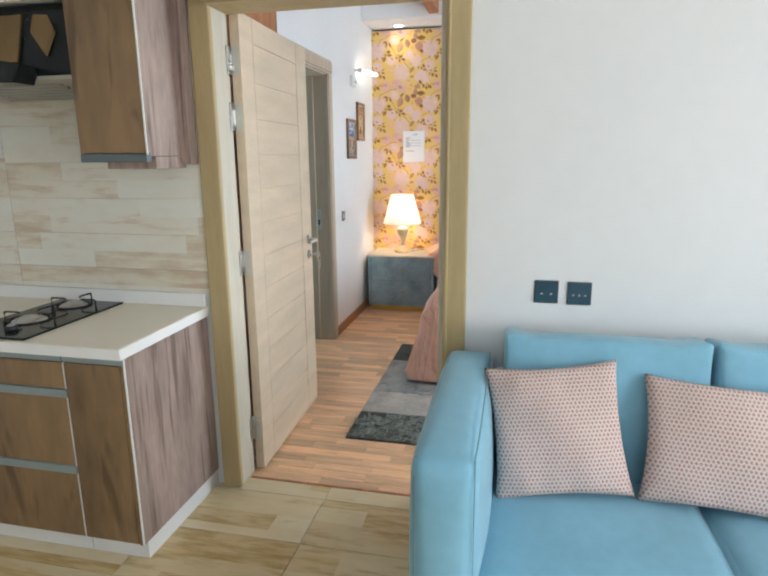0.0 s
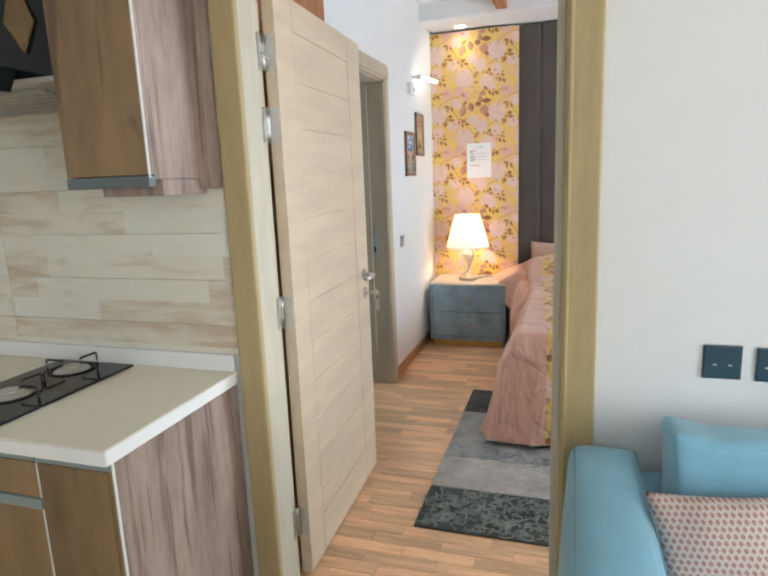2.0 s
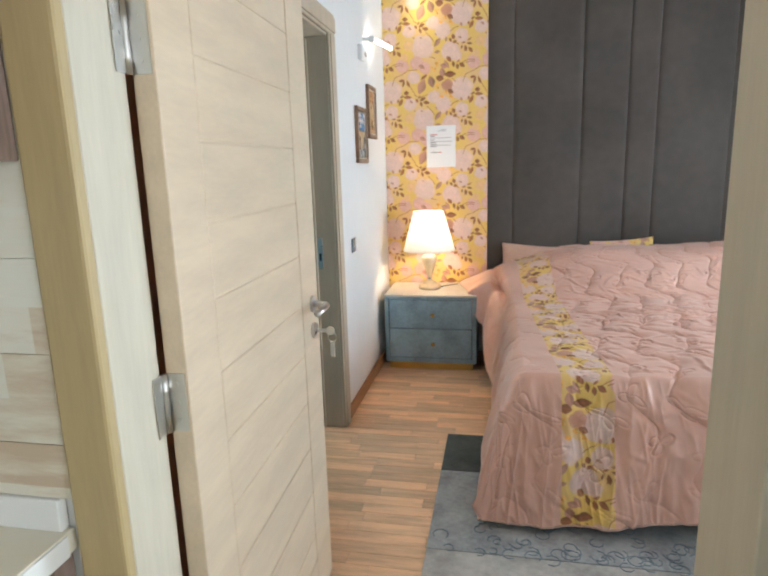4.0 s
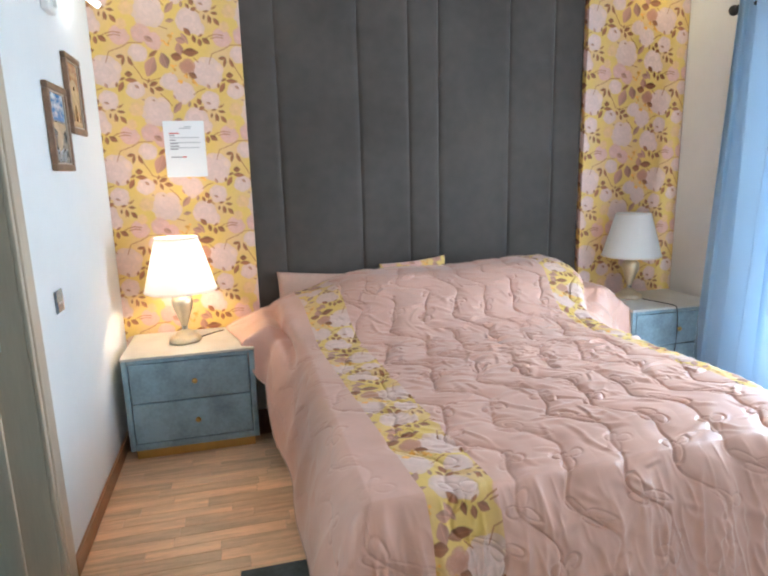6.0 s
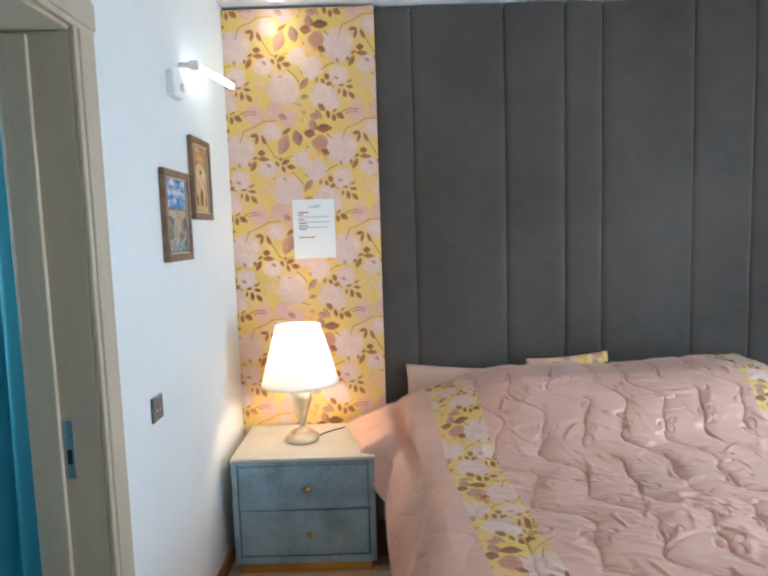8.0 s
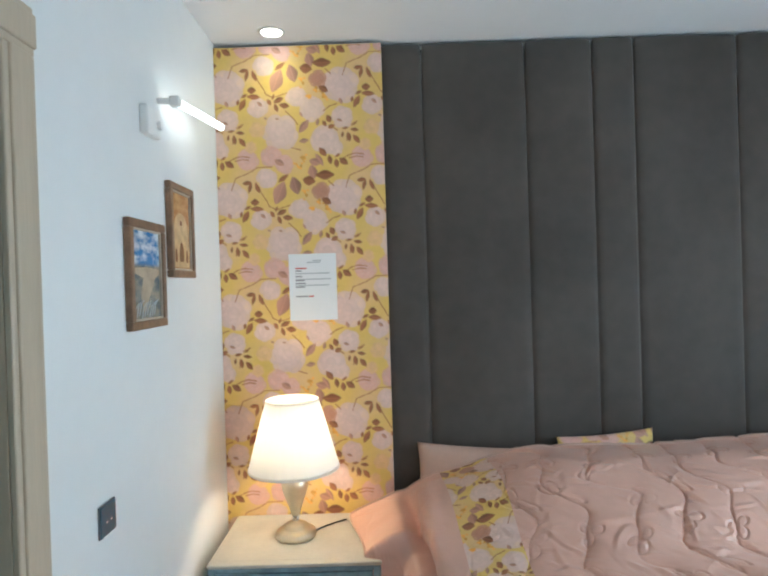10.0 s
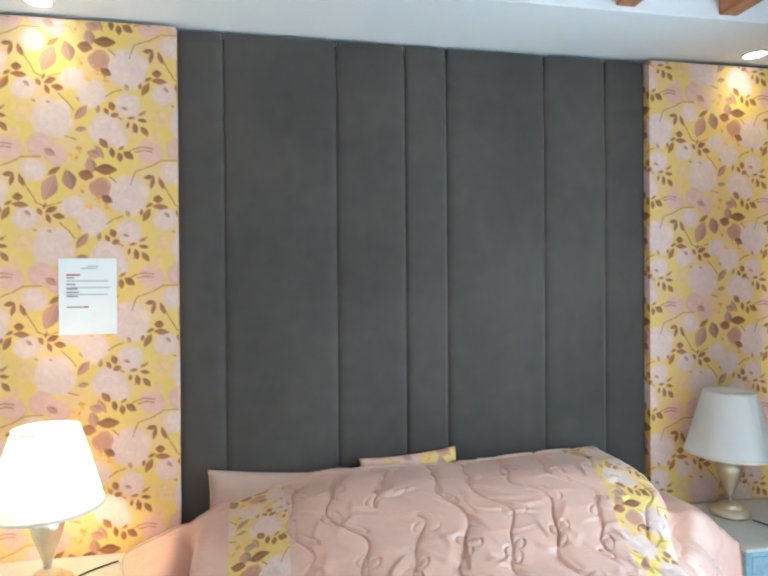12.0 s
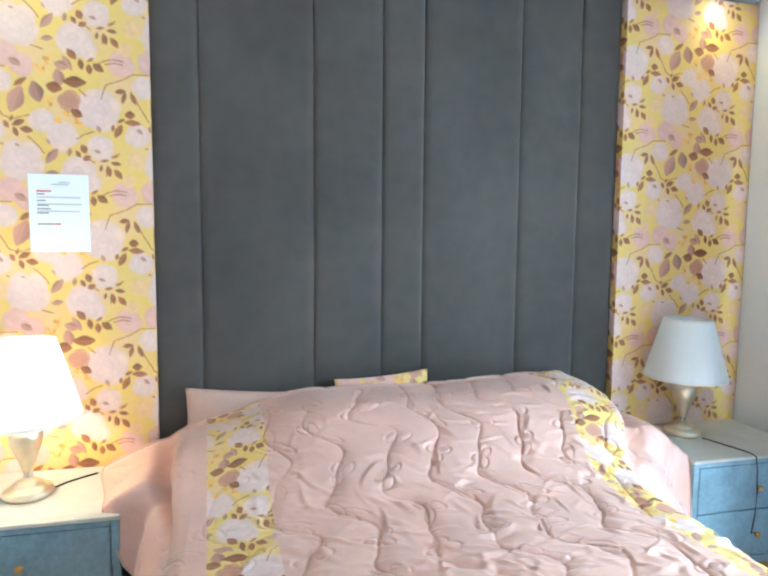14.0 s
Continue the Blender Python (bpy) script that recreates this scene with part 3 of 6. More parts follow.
solo("wall_window", holed("y", 2.47, WALL_B, 0, CEIL_Z, WALL_R, 2.36, [(3.50, 5.36, 0.10, 2.22)]), PAINT, "white bedroom wall with a tall window opening", kind="structure")
solo("wall_living_back", holed("x", -3.2, 3.0, 0, CEIL_Z, -2.6, -2.45, [(-0.5, 2.3, 0.7, 2.4)]), PAINT, "white living room wall with an unseen, assumed window", kind="structure")
solo("wall_living_left", box(-3.2, -3.1, -2.45, 2.47, 0, CEIL_Z), PAINT, "white living room side wall", kind="structure")
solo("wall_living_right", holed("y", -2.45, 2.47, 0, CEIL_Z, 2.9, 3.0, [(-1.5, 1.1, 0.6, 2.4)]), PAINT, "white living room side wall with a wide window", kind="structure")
solo("ceiling_living", box(-3.2, 3.0, -2.6, 2.47, CEIL_Z, 2.95), CEIL, "white flat ceiling over the living room", kind="structure")
solo("ceiling_bedroom", box(-1.55, 2.36, 2.47, 6.2, CEIL_Z, 2.95), CEIL, "white flat ceiling over the bedroom", kind="structure")
solo("ceiling_bulkhead", box(WALL_L, WALL_R, 5.57, WALL_B, 2.65, CEIL_Z, 0.004), CEIL, "white dropped ceiling strip above the headboard", kind="structure")
solo("floor_living", box(-3.2, 3.0, -2.6, 2.43, -0.12, -0.006), GROUT, "grouted bed under wood-look floor tiles", kind="structure")
solo("floor_bedroom", box(-1.55, 2.36, 2.43, 6.2, -0.12, -0.008), SKIRT, "bedroom floor bed under laminate strips", kind="structure")
solo("floor_bathroom", box(-2.95, -1.55, 3.2, 5.5, -0.12, 0.0), TEAL, "teal tiled bathroom floor", kind="structure")
# the opening is invented to go with the bathroom lamp
solo("wall_bathroom_far", holed("y", 3.2, 5.5, 0, 2.6, -3.0, -2.88, [(4.1, 4.9, 1.2, 2.0)]), TEAL, "teal bathroom wall with a small made-up window", kind="structure")
solo("wall_bathroom_side", box(-2.88, -1.55, 5.38, 5.5, 0, 2.6), TEAL, "teal bathroom side wall", kind="structure")
solo("wall_bathroom_near", box(-2.88, -1.55, 3.2, 3.32, 0, 2.6), TEAL, "teal bathroom side wall", kind="structure")
solo("ceiling_bathroom", box(-3.0, -1.55, 3.2, 5.5, 2.6, 2.7), CEIL, "white bathroom ceiling", kind="structure")

# beams along the bedroom ceiling
beam = solo("ceiling_beam", box(-0.041, 0.041, -1.55, 1.55, -0.055, 0.06, 0.005), BEAM, "orange-brown varnished wooden beam under the white ceiling", "beam")
beam.location = (1.54, 4.02, 2.723)
beam["group"] = "ceiling beams"
for k in range(1, 6):
    copy_thing(beam, pose(1.54 - 0.457 * k, 4.02, 2.723))


def casing(name, axis, a0, a1, top, face, sign, width, mat, label, depth=0.022, group=""):
    """Door trim round an opening from a0 to a1: two uprights and a head with a stepped profile."""
    root = thing(name, (0, 0, 0), label, "door frame", kind="structure")

    def strip(p0, p1, q0, q1, nm):
        bm = bmesh.new()
        for d, ins in ((depth * 0.7, 0.0), (depth, 0.016)):
            f0, f1 = sorted((face, face + sign * d))
            w0, w1 = p0 + ins, p1 - ins
            z1 = q1 - (ins if nm == "head" else 0)
            z0 = q0 + (ins if nm == "head" else 0)
            if nm == "head":
                w0, w1 = p0, p1
            if axis == "x":
                box(w0, w1, f0, f1, z0, z1, 0.004, 2, bm)
            else:
                box(f0, f1, w0, w1, z0, z1, 0.004, 2, bm)
        part(nm, bm, mat, root)
    strip(a0 - width, a0, 0, top, "upright")
    strip(a1, a1 + width, 0, top, "upright")
    strip(a0 - width, a1 + width, top, top + width, "head")
    return root


# bedroom door frame
DOOR_A, DOOR_B, DOOR_TOP = -1.150, -0.24, 2.03
frame_one = thing("door_frame_1", (0, 0, 0), "tan wooden door frame with a jamb in a lit tone, between living room and bedroom", "door frame", kind="structure")
for nm, b in (("casing_upright", box(DOOR_A - 0.083, DOOR_A + 0.003, 2.335, 2.36, 0, 2.10, 0.006)), ("casing_upright", box(DOOR_B, DOOR_B + 0.085, 2.255, 2.28, 0, 2.10, 0.006)),
              ("casing_head", box(DOOR_A, DOOR_B, 2.275, 2.30, 2.018, 2.10, 0.006)),
              ("casing_upright", box(DOOR_A - 0.09, DOOR_A - 0.0145, 2.47, 2.49, 0, 2.10, 0.006)), ("casing_upright", box(DOOR_B, DOOR_B + 0.085, 2.47, 2.49, 0, 2.10, 0.006)),
              ("casing_head", box(DOOR_A, DOOR_B, 2.47, 2.49, 2.018, 2.10, 0.006))):
    part(nm, b, CASING, frame_one)
part("jamb", box(DOOR_A - 0.014, DOOR_A, 2.3605, 2.486, 0, 2.018, 0.003), JAMB, frame_one, "door jamb in a lit cream tone")
part("jamb", box(DOOR_B - 0.021, DOOR_B, 2.300, 2.488, 0, 2.018, 0.003), JAMB, frame_one, "door jamb in a lit cream tone")
part("casing_bead", rod([(DOOR_B + 0.012, 2.2555, 0.0), (DOOR_B + 0.012, 2.2555, 1.0), (DOOR_B + 0.012, 2.2555, 2.03)], 0.006, 10), CASING, frame_one)
part("jamb_head", box(DOOR_A + 0.0005, DOOR_B - 0.018, 2.302, 2.488, 2.012, 2.03, 0.003), CASING, frame_one)
solo("threshold", box(-1.14, -0.26, 2.424, 2.438, -0.004, 0.003, 0.001), BEAM, "thin brown strip where tiles meet laminate", kind="structure")

# open bedroom door, built flat along y from its hinge and then swung
LEAF_W, LEAF_H, LEAF_T = 0.855, 2.02, 0.042
door = thing("door_1", (0, 0, 0), "open cream wooden door with horizontal grooves and steel lever handle", "door", kind="structure")


def leaf_box(a0, a1, z0, z1, x0=0.0, x1=LEAF_T, bevel=0.003):
    return box(-x1, -x0, a0, a1, z0, z1, bevel)


P0, P1, PZ0, PZ1 = 0.135, 0.69, 0.17, 1.925
part("core", leaf_box(0.01, LEAF_W - 0.01, 0.02, LEAF_H, 0.0045, LEAF_T - 0.0045), LEAF, door)
part("stile", leaf_box(0, P0 - 0.002, 0.01, LEAF_H + 0.01), LEAF, door)
part("stile", leaf_box(P1 + 0.002, LEAF_W, 0.01, LEAF_H + 0.01), LEAF, door)
part("rail", leaf_box(P0 - 0.002, P1 + 0.002, 0.01, PZ0 - 0.002), LEAF, door)
part("rail", leaf_box(P0 - 0.002, P1 + 0.002, PZ1 + 0.002, LEAF_H + 0.01), LEAF, door)
_levels = [PZ0] + [z for z in [1.466 + 0.1505 * i for i in range(-8, 3)] if PZ0 + 0.03 < z < PZ1 - 0.03] + [PZ1]
for z0, z1 in zip(_levels, _levels[1:]):
    part("panel_board", leaf_box(P0 + 0.001, P1 - 0.001, z0 + 0.0018, z1 - 0.0018, 0.001, LEAF_T - 0.001, 0.003), LEAF, door)
for z in (1.84, 1.62, 1.005, 0.22):
    hinge = part("hinge", rod([(-0.041, -0.0085, z - 0.055), (-0.041, -0.0085, z - 0.02), (-0.041, -0.0085, z + 0.02), (-0.041, -0.0085, z + 0.055)], 0.0056), STEEL, door, "steel butt hinge", True)
    part("hinge_plate", box(-0.041, -0.006, -0.0022, 0.0, z - 0.055, z + 0.055), STEEL, hinge)
    part("hinge_plate", box(-0.0438, -0.0420, -0.040, -0.014, z - 0.055, z + 0.055), STEEL, hinge)
    for dz in (-0.035, 0.0, 0.035):
        part("screw", disc((-0.022, -0.0026, z + dz), (0, -1, 0), 0.004, 0.002, 10), STEEL, hinge)
hy = 0.785
for sx in (1, -1):
    x_face = 0.0 if sx > 0 else -LEAF_T
    part("rosette", disc((x_face + sx * 0.004, hy, 1.0), (sx, 0, 0), 0.026, 0.008), STEEL, door, "round steel rosette")
    part("lever", rod([(x_face, hy, 1.0), (x_face + sx * 0.03, hy, 1.0), (x_face + sx * 0.046, hy - 0.004, 1.0), (x_face + sx * 0.053, hy - 0.02, 1.0), (x_face + sx * 0.054, hy - 0.06, 1.0), (x_face + sx * 0.052, hy - 0.125, 1.0)], 0.0095), STEEL, door, "steel lever handle", True)
    part("lock_rosette", disc((x_face + sx * 0.004, hy, 0.915), (sx, 0, 0), 0.025, 0.008), STEEL, door)
key = part("key", box(0.006, 0.045, hy - 0.0015, hy + 0.0015, 0.909, 0.921, 0.001), STEEL, door, "steel key in the lock")
part("key_bow", disc((0.055, hy, 0.915), (0, 1, 0), 0.014, 0.003), STEEL, key)
part("key_ring", rod([(0.06 + 0.014 * math.cos(a), hy + 0.002, 0.893 + 0.014 * math.sin(a)) for a in [i * 0.5 for i in range(14)]], 0.0012, 6), STEEL, key)
part("spare_key", box(0.053, 0.067, hy, hy + 0.003, 0.83, 0.88, 0.001), STEEL, key)
part("latch_plate", box(-0.032, -0.01, LEAF_W, LEAF_W + 0.002, 0.86, 1.06), STEEL, door)
door.matrix_basis = pose(-1.106, 2.501, 0.0, 0, 0, 2.1)

# bathroom door opening in the left wall
BATH_A, BATH_B, BATH_TOP = 3.70, 4.52, 2.07
casing("door_frame_2", "y", BATH_A + 0.01, BATH_B - 0.02, BATH_TOP - 0.01, WALL_L, 1, 0.104, CASING2, "greige stepped wooden frame round the bathroom doorway")
lining = thing("door_lining_2", (0, 0, 0), "greige wooden lining of the bathroom doorway", "door frame", kind="structure")
part("jamb", box(-1.59, WALL_L, BATH_B - 0.02, BATH_B, 0, BATH_TOP - 0.02, 0.003), CASING2, lining)
part("jamb", box(-1.59, WALL_L, BATH_A, BATH_A + 0.02, 0, BATH_TOP - 0.02, 0.003), CASING2, lining)
part("jamb_head", box(-1.59, WALL_L, BATH_A, BATH_B, BATH_TOP - 0.02, BATH_TOP, 0.003), CASING2, lining)
part("door_stop", box(-1.575, -1.50, BATH_B - 0.035, BATH_B - 0.02, 0, BATH_TOP - 0.03, 0.003), CASING2, lining)
strike = part("strike_plate", box(-1.497, -1.47, BATH_B - 0.023, BATH_B - 0.0195, 0.90, 1.06, 0.001), STEEL, lining, "steel strike plate")
# black block in place of the shade inside the latch hole
part("latch_hole", box(-1.490, -1.477, BATH_B - 0.0245, BATH_B - 0.0215, 0.94, 0.98), BLACKMETAL, strike)

solo("wardrobe_panel", box(WALL_L, WALL_L + 0.022, 2.50, 3.565, 0.0, 2.79, 0.003), WARDROBE, "tall cherry-coloured wood panel on the wall behind the open door", "wood panel")

# skirting
for nm, b in (("baseboard_left", box(WALL_L, WALL_L + 0.014, 4.62, 5.95, 0.0, 0.075, 0.003)), ("baseboard_back", box(-0.65, 1.46, 6.034, WALL_B, 0.0, 0.075, 0.003)),
              ("baseboard_window", box(WALL_R - 0.014, WALL_R, 5.38, 5.95, 0.0, 0.075, 0.003))):
    solo(nm, b, SKIRT, "orange-brown wooden skirting board", kind="structure")

# bedroom window
win = thing("window_1", (0, 0, 0), "tall white-framed bedroom window, bright with daylight", "window", kind="structure")
for y0, y1, z0, z1 in ((3.50, 3.56, 0.10, 2.22), (5.30, 5.36, 0.10, 2.22), (4.40, 4.46, 0.16, 2.16)):
    part("window_frame", box(2.27, 2.33, y0, y1, z0, z1, 0.004), FRAMEWHITE, win)
for z0, z1 in ((0.10, 0.16), (2.16, 2.22)):
    part("window_frame", box(2.27, 2.33, 3.56, 5.30, z0, z1, 0.004), FRAMEWHITE, win)
part("window_sill", box(2.14, 2.27, 3.48, 5.38, 0.075, 0.10, 0.004), FRAMEWHITE, win)
for y0, y1 in ((3.56, 4.40), (4.46, 5.30)):
    p = part("pane", box(2.296, 2.302, y0, y1, 0.16, 2.16), PANE, win)
    p.visible_shadow = False
# unseen window, added to go with the fill from behind
win2 = thing("window_2", (0, 0, 0), "unseen, assumed white-framed living room window", "window", kind="structure")
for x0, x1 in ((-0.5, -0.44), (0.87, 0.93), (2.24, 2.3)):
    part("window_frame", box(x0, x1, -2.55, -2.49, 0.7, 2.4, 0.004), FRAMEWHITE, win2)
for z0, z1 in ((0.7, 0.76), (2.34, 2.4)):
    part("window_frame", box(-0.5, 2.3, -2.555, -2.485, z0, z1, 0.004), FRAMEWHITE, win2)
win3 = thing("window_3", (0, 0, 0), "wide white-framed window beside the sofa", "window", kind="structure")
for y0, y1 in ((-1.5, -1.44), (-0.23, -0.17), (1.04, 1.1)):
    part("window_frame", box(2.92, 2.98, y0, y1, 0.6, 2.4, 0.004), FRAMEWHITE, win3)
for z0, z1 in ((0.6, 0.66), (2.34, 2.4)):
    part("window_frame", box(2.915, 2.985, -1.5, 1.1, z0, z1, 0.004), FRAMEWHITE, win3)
# glowing board in place of overexposed daylight; it also lights the room
backdrop = material("daylight_glow", (0.9, 0.9, 0.9), 0.9, vary=0.0, glow=((0.95, 0.98, 1.0), 2.5))
solo("backdrop", box(5.0, 5.1, -3, 12, -2.9, 6.0), backdrop, "glowing board standing in for blown-out daylight outside the bedroom window", kind="structure")
solo("ground", box(-60, 60, -60, 60, -3.2, -3.0), material("grey_paving", (0.30, 0.30, 0.29), 0.9, vary=0.1, scale=0.5), "grey ground outside", kind="structure")
# ---- headboard wall ----
SEAMS = [-0.658, -0.470, -0.004, 0.298, 0.487, 0.951, 1.256, 1.459]
head = thing("headboard", (0.4, 6.05, 0.0), "tall charcoal velvet headboard of uneven upholstered panels", "headboard")
part("backing", box(-0.655, 1.456, 6.043, 6.049, 0.02, 2.63), BLACKMETAL, head)
for i, (a, b) in enumerate(zip(SEAMS, SEAMS[1:])):
    part("upholstered_panel", soft_box(a + 0.0008, b - 0.0008, 5.992, 6.044, 0.03, 2.637, 0.016, 0.006, 10, i), VELVET, head, smooth=True)


def wall_board(name, path, label, along, down):
    """A wallpapered board; path: places of the papered face seen from above, every few millimetres."""
    pts = np.array(path)
    x0, x1 = pts[:, 0].min(), pts[:, 0].max()
    ob = thing(name, ((x0 + x1) / 2, 6.0, 0.0), label, "wall panel")
    part("board", box(x0 + 0.004, x1 - 0.002, 5.962, 6.048, 0.0, 2.626), TRIM, ob)
    zs = np.arange(2.63, 0.30, -0.0036)
    run = np.concatenate([[0], np.cumsum(np.hypot(*np.diff(pts, axis=0).T))])
    P = np.zeros((len(zs), len(pts), 3))
    P[..., 0], P[..., 1], P[..., 2] = pts[None, :, 0], pts[None, :, 1], zs[:, None]
    U, V = np.meshgrid(run, 2.63 - zs)
    hang_grid("wallpaper", P, PRINTWALL, ob, "yellow wallpaper with pink roses and brown leaves", floral(U + along, V + down))
    part("top_edge", box(x0 + 0.001, x1 - 0.001, 5.957, 6.048, 2.6265, 2.6335, 0.002), FRAMELIP, ob)
    return ob


_a = np.arange(WALL_L + 0.001, -0.650, 0.0034)
_d = np.arange(5.956, 6.03, 0.006)
wall_board("wallpaper_board", [(x, 5.956) for x in _a] + [(-0.650, y) for y in _d], "tall wall board papered with yellow and pink roses", 0.006, -0.353)
_b = np.arange(1.462, WALL_R - 0.001, 0.0034)
wall_board("wallpaper_board", [(1.460, y) for y in _d[::-1]] + [(x, 5.956) for x in _b], "tall rose-papered board beside the window wall", 0.455, 0.0)

# notice on the wallpaper
sheet = thing("notice_sheet", (-0.985, 5.955, 1.555), "white printed paper sheet pinned on the floral wallpaper", "paper")
part("paper", box(-1.091, -0.879, 5.9515, 5.9535, 1.406, 1.703), PAPER, sheet)
for z, a, b, m in ((1.672, -0.985, -0.945, PALEINK), (1.664, -1.01, -0.95, PALEINK), (1.638, -1.062, -1.012, REDINK), (1.627, -1.062, -1.035, INK), (1.615, -1.062, -0.91, PALEINK),
                   (1.602, -1.062, -1.032, INK), (1.589, -1.062, -0.905, PALEINK), (1.584, -1.062, -1.022, INK), (1.571, -1.062, -1.016, INK), (1.562, -1.062, -0.912, PALEINK), (1.555, -1.062, -1.022, INK),
                   (1.513, -1.062, -1.006, INK), (1.513, -1.004, -0.982, REDINK)):
    part("text_bar", box(a, b, 5.9505, 5.9512, z - 0.003, z + 0.003), m, sheet)


# ---- bedside tables and lamps ----
def nightstand(x0, x1, label):
    y0, y1 = 5.49, 5.95
    ob = thing("nightstand", ((x0 + x1) / 2, 5.72, 0.0), label, "nightstand", "bedside tables")
    part("plinth", box(x0 + 0.025, x1 - 0.025, y0 + 0.015, y1 - 0.02, 0.0, 0.05, 0.002), GOLD, ob, "gold metal plinth")
    part("side_panel", box(x0, x0 + 0.028, y0, y1, 0.05, 0.527, 0.005), NIGHT, ob)
    part("side_panel", box(x1 - 0.028, x1, y0, y1, 0.05, 0.527, 0.005), NIGHT, ob)
    part("top_rail", box(x0 + 0.028, x1 - 0.028, y0, y1, 0.508, 0.527, 0.004), NIGHT, ob)
    part("bottom_rail", box(x0 + 0.028, x1 - 0.028, y0, y1, 0.05, 0.085, 0.004), NIGHT, ob)
    part("back_panel", box(x0 + 0.028, x1 - 0.028, y1 - 0.02, y1, 0.085, 0.508), NIGHT, ob)
    part("top", box(x0 - 0.003, x1 + 0.003, y0 - 0.004, y1, 0.527, 0.542, 0.005), NIGHTTOP, ob, "pale grey top")
    part("top_inlay", box(x0 + 0.03, x1 - 0.03, y0 + 0.03, y1 - 0.03, 0.540, 0.5430, 0.0012), NIGHTTOP, ob)
    for z0, z1, kz in ((0.088, 0.297, 0.19), (0.301, 0.505, 0.40)):
        d = part("drawer_front", box(x0 + 0.031, x1 - 0.031, y0 + 0.001, y0 + 0.022, z0, z1, 0.005), NIGHT, ob)
        k = part("knob", lathe([(0.0006, 0.0), (0.006, 0.0), (0.006, 0.012), (0.013, 0.016), (0.014, 0.022), (0.009, 0.027), (0.0006, 0.028)], (0, 0, 0), 16), GOLD, ob, "small gold knob", True, True)
        k.matrix_basis = pose((x0 + x1) / 2 + 0.02 - origin(ob).x, y0 + 0.002 - 5.72, kz, 90)
    return ob


nightstand(-1.348, -0.708, "blue-grey two-drawer nightstand with gold knobs under a lit lamp")
nightstand(1.545, 2.17, "blue-grey two-drawer nightstand with gold knobs beside the curtain")


def table_lamp(x, y, shade, label):
    ob = thing("table_lamp", (x, y, 0.542), label, "table lamp", "bedside lamps")
    part("base", lathe([(0.0006, 0.0), (0.074, 0.0), (0.080, 0.005), (0.082, 0.014), (0.079, 0.024), (0.070, 0.032), (0.054, 0.037), (0.050, 0.041), (0.046, 0.050), (0.034, 0.058), (0.020, 0.063), (0.014, 0.068), (0.0006, 0.068)], (x, y, 0.542), 40), BRASS, ob, "thick round antique silver foot", True)
    part("collar", lathe([(0.0006, 0.066), (0.012, 0.066), (0.016, 0.071), (0.012, 0.077), (0.017, 0.082), (0.012, 0.088), (0.0006, 0.088)], (x, y, 0.542), 24), STEEL, ob, "small bright collar", True)
    part("body", lathe([(0.0006, 0.086), (0.015, 0.086), (0.018, 0.096), (0.025, 0.12), (0.036, 0.152), (0.047, 0.182), (0.053, 0.205), (0.054, 0.221), (0.050, 0.236), (0.039, 0.247), (0.024, 0.252), (0.018, 0.256), (0.021, 0.262), (0.015, 0.268), (0.0006, 0.268)], (x, y, 0.542), 40), BRASS, ob, "urn-shaped antique silver body", True)
    part("neck", lathe([(0.010, 0.258), (0.010, 0.33), (0.016, 0.332), (0.016, 0.36), (0.0006, 0.361)], (x, y, 0.542), 16), BRASS, ob, smooth=True)
    sh = part("shade", lathe([(0.183, 0.285), (0.168, 0.340), (0.146, 0.42), (0.124, 0.50), (0.106, 0.558)], (x, y, 0.542), 160, None, 0.0016, 32), shade, ob, "smooth white cloth shade", True)
    part("hem", lathe([(0.1830, 0.281), (0.1850, 0.281), (0.1835, 0.291), (0.1815, 0.291), (0.1830, 0.281)], (x, y, 0.542), 64), TRIM, sh)
    part("hem", lathe([(0.1065, 0.553), (0.1085, 0.553), (0.107, 0.560), (0.105, 0.560), (0.1065, 0.553)], (x, y, 0.542), 64), TRIM, sh)
    part("spider", rod([(x - 0.10, y, 1.092), (x, y, 1.088), (x + 0.10, y, 1.092)], 0.002, 6), BRASS, sh)
    part("bulb", lathe([(0.0006, 0.355), (0.013, 0.36), (0.014, 0.375), (0.028, 0.40), (0.030, 0.42), (0.020, 0.445), (0.0006, 0.452)], (x, y, 0.542), 20), glass("frosted_bulb", (1, 1, 1), 0.4), ob, smooth=True).visible_shadow = False
    return ob


table_lamp(-1.055, 5.72, SHADE_ON, "lit table lamp with plain white shade and silver urn base")
table_lamp(1.745, 5.80, SHADE_OFF, "unlit table lamp with plain white shade and silver urn base")
solo("lamp_cord", rod([(-1.0, 5.74, 0.546), (-0.95, 5.80, 0.546), (-0.90, 5.84, 0.547), (-0.86, 5.86, 0.549)], 0.003, 6), CORD, "thin dark lamp cord on the nightstand", "cord")
solo("lamp_cord", rod([(1.79, 5.72, 0.546), (1.83, 5.60, 0.546), (1.85, 5.51, 0.547), (1.853, 5.483, 0.54), (1.858, 5.478, 0.48), (1.862, 5.476, 0.38), (1.855, 5.474, 0.28), (1.84, 5.472, 0.20)], 0.003, 6), CORD, "thin dark lamp cord hanging over the nightstand front", "cord")


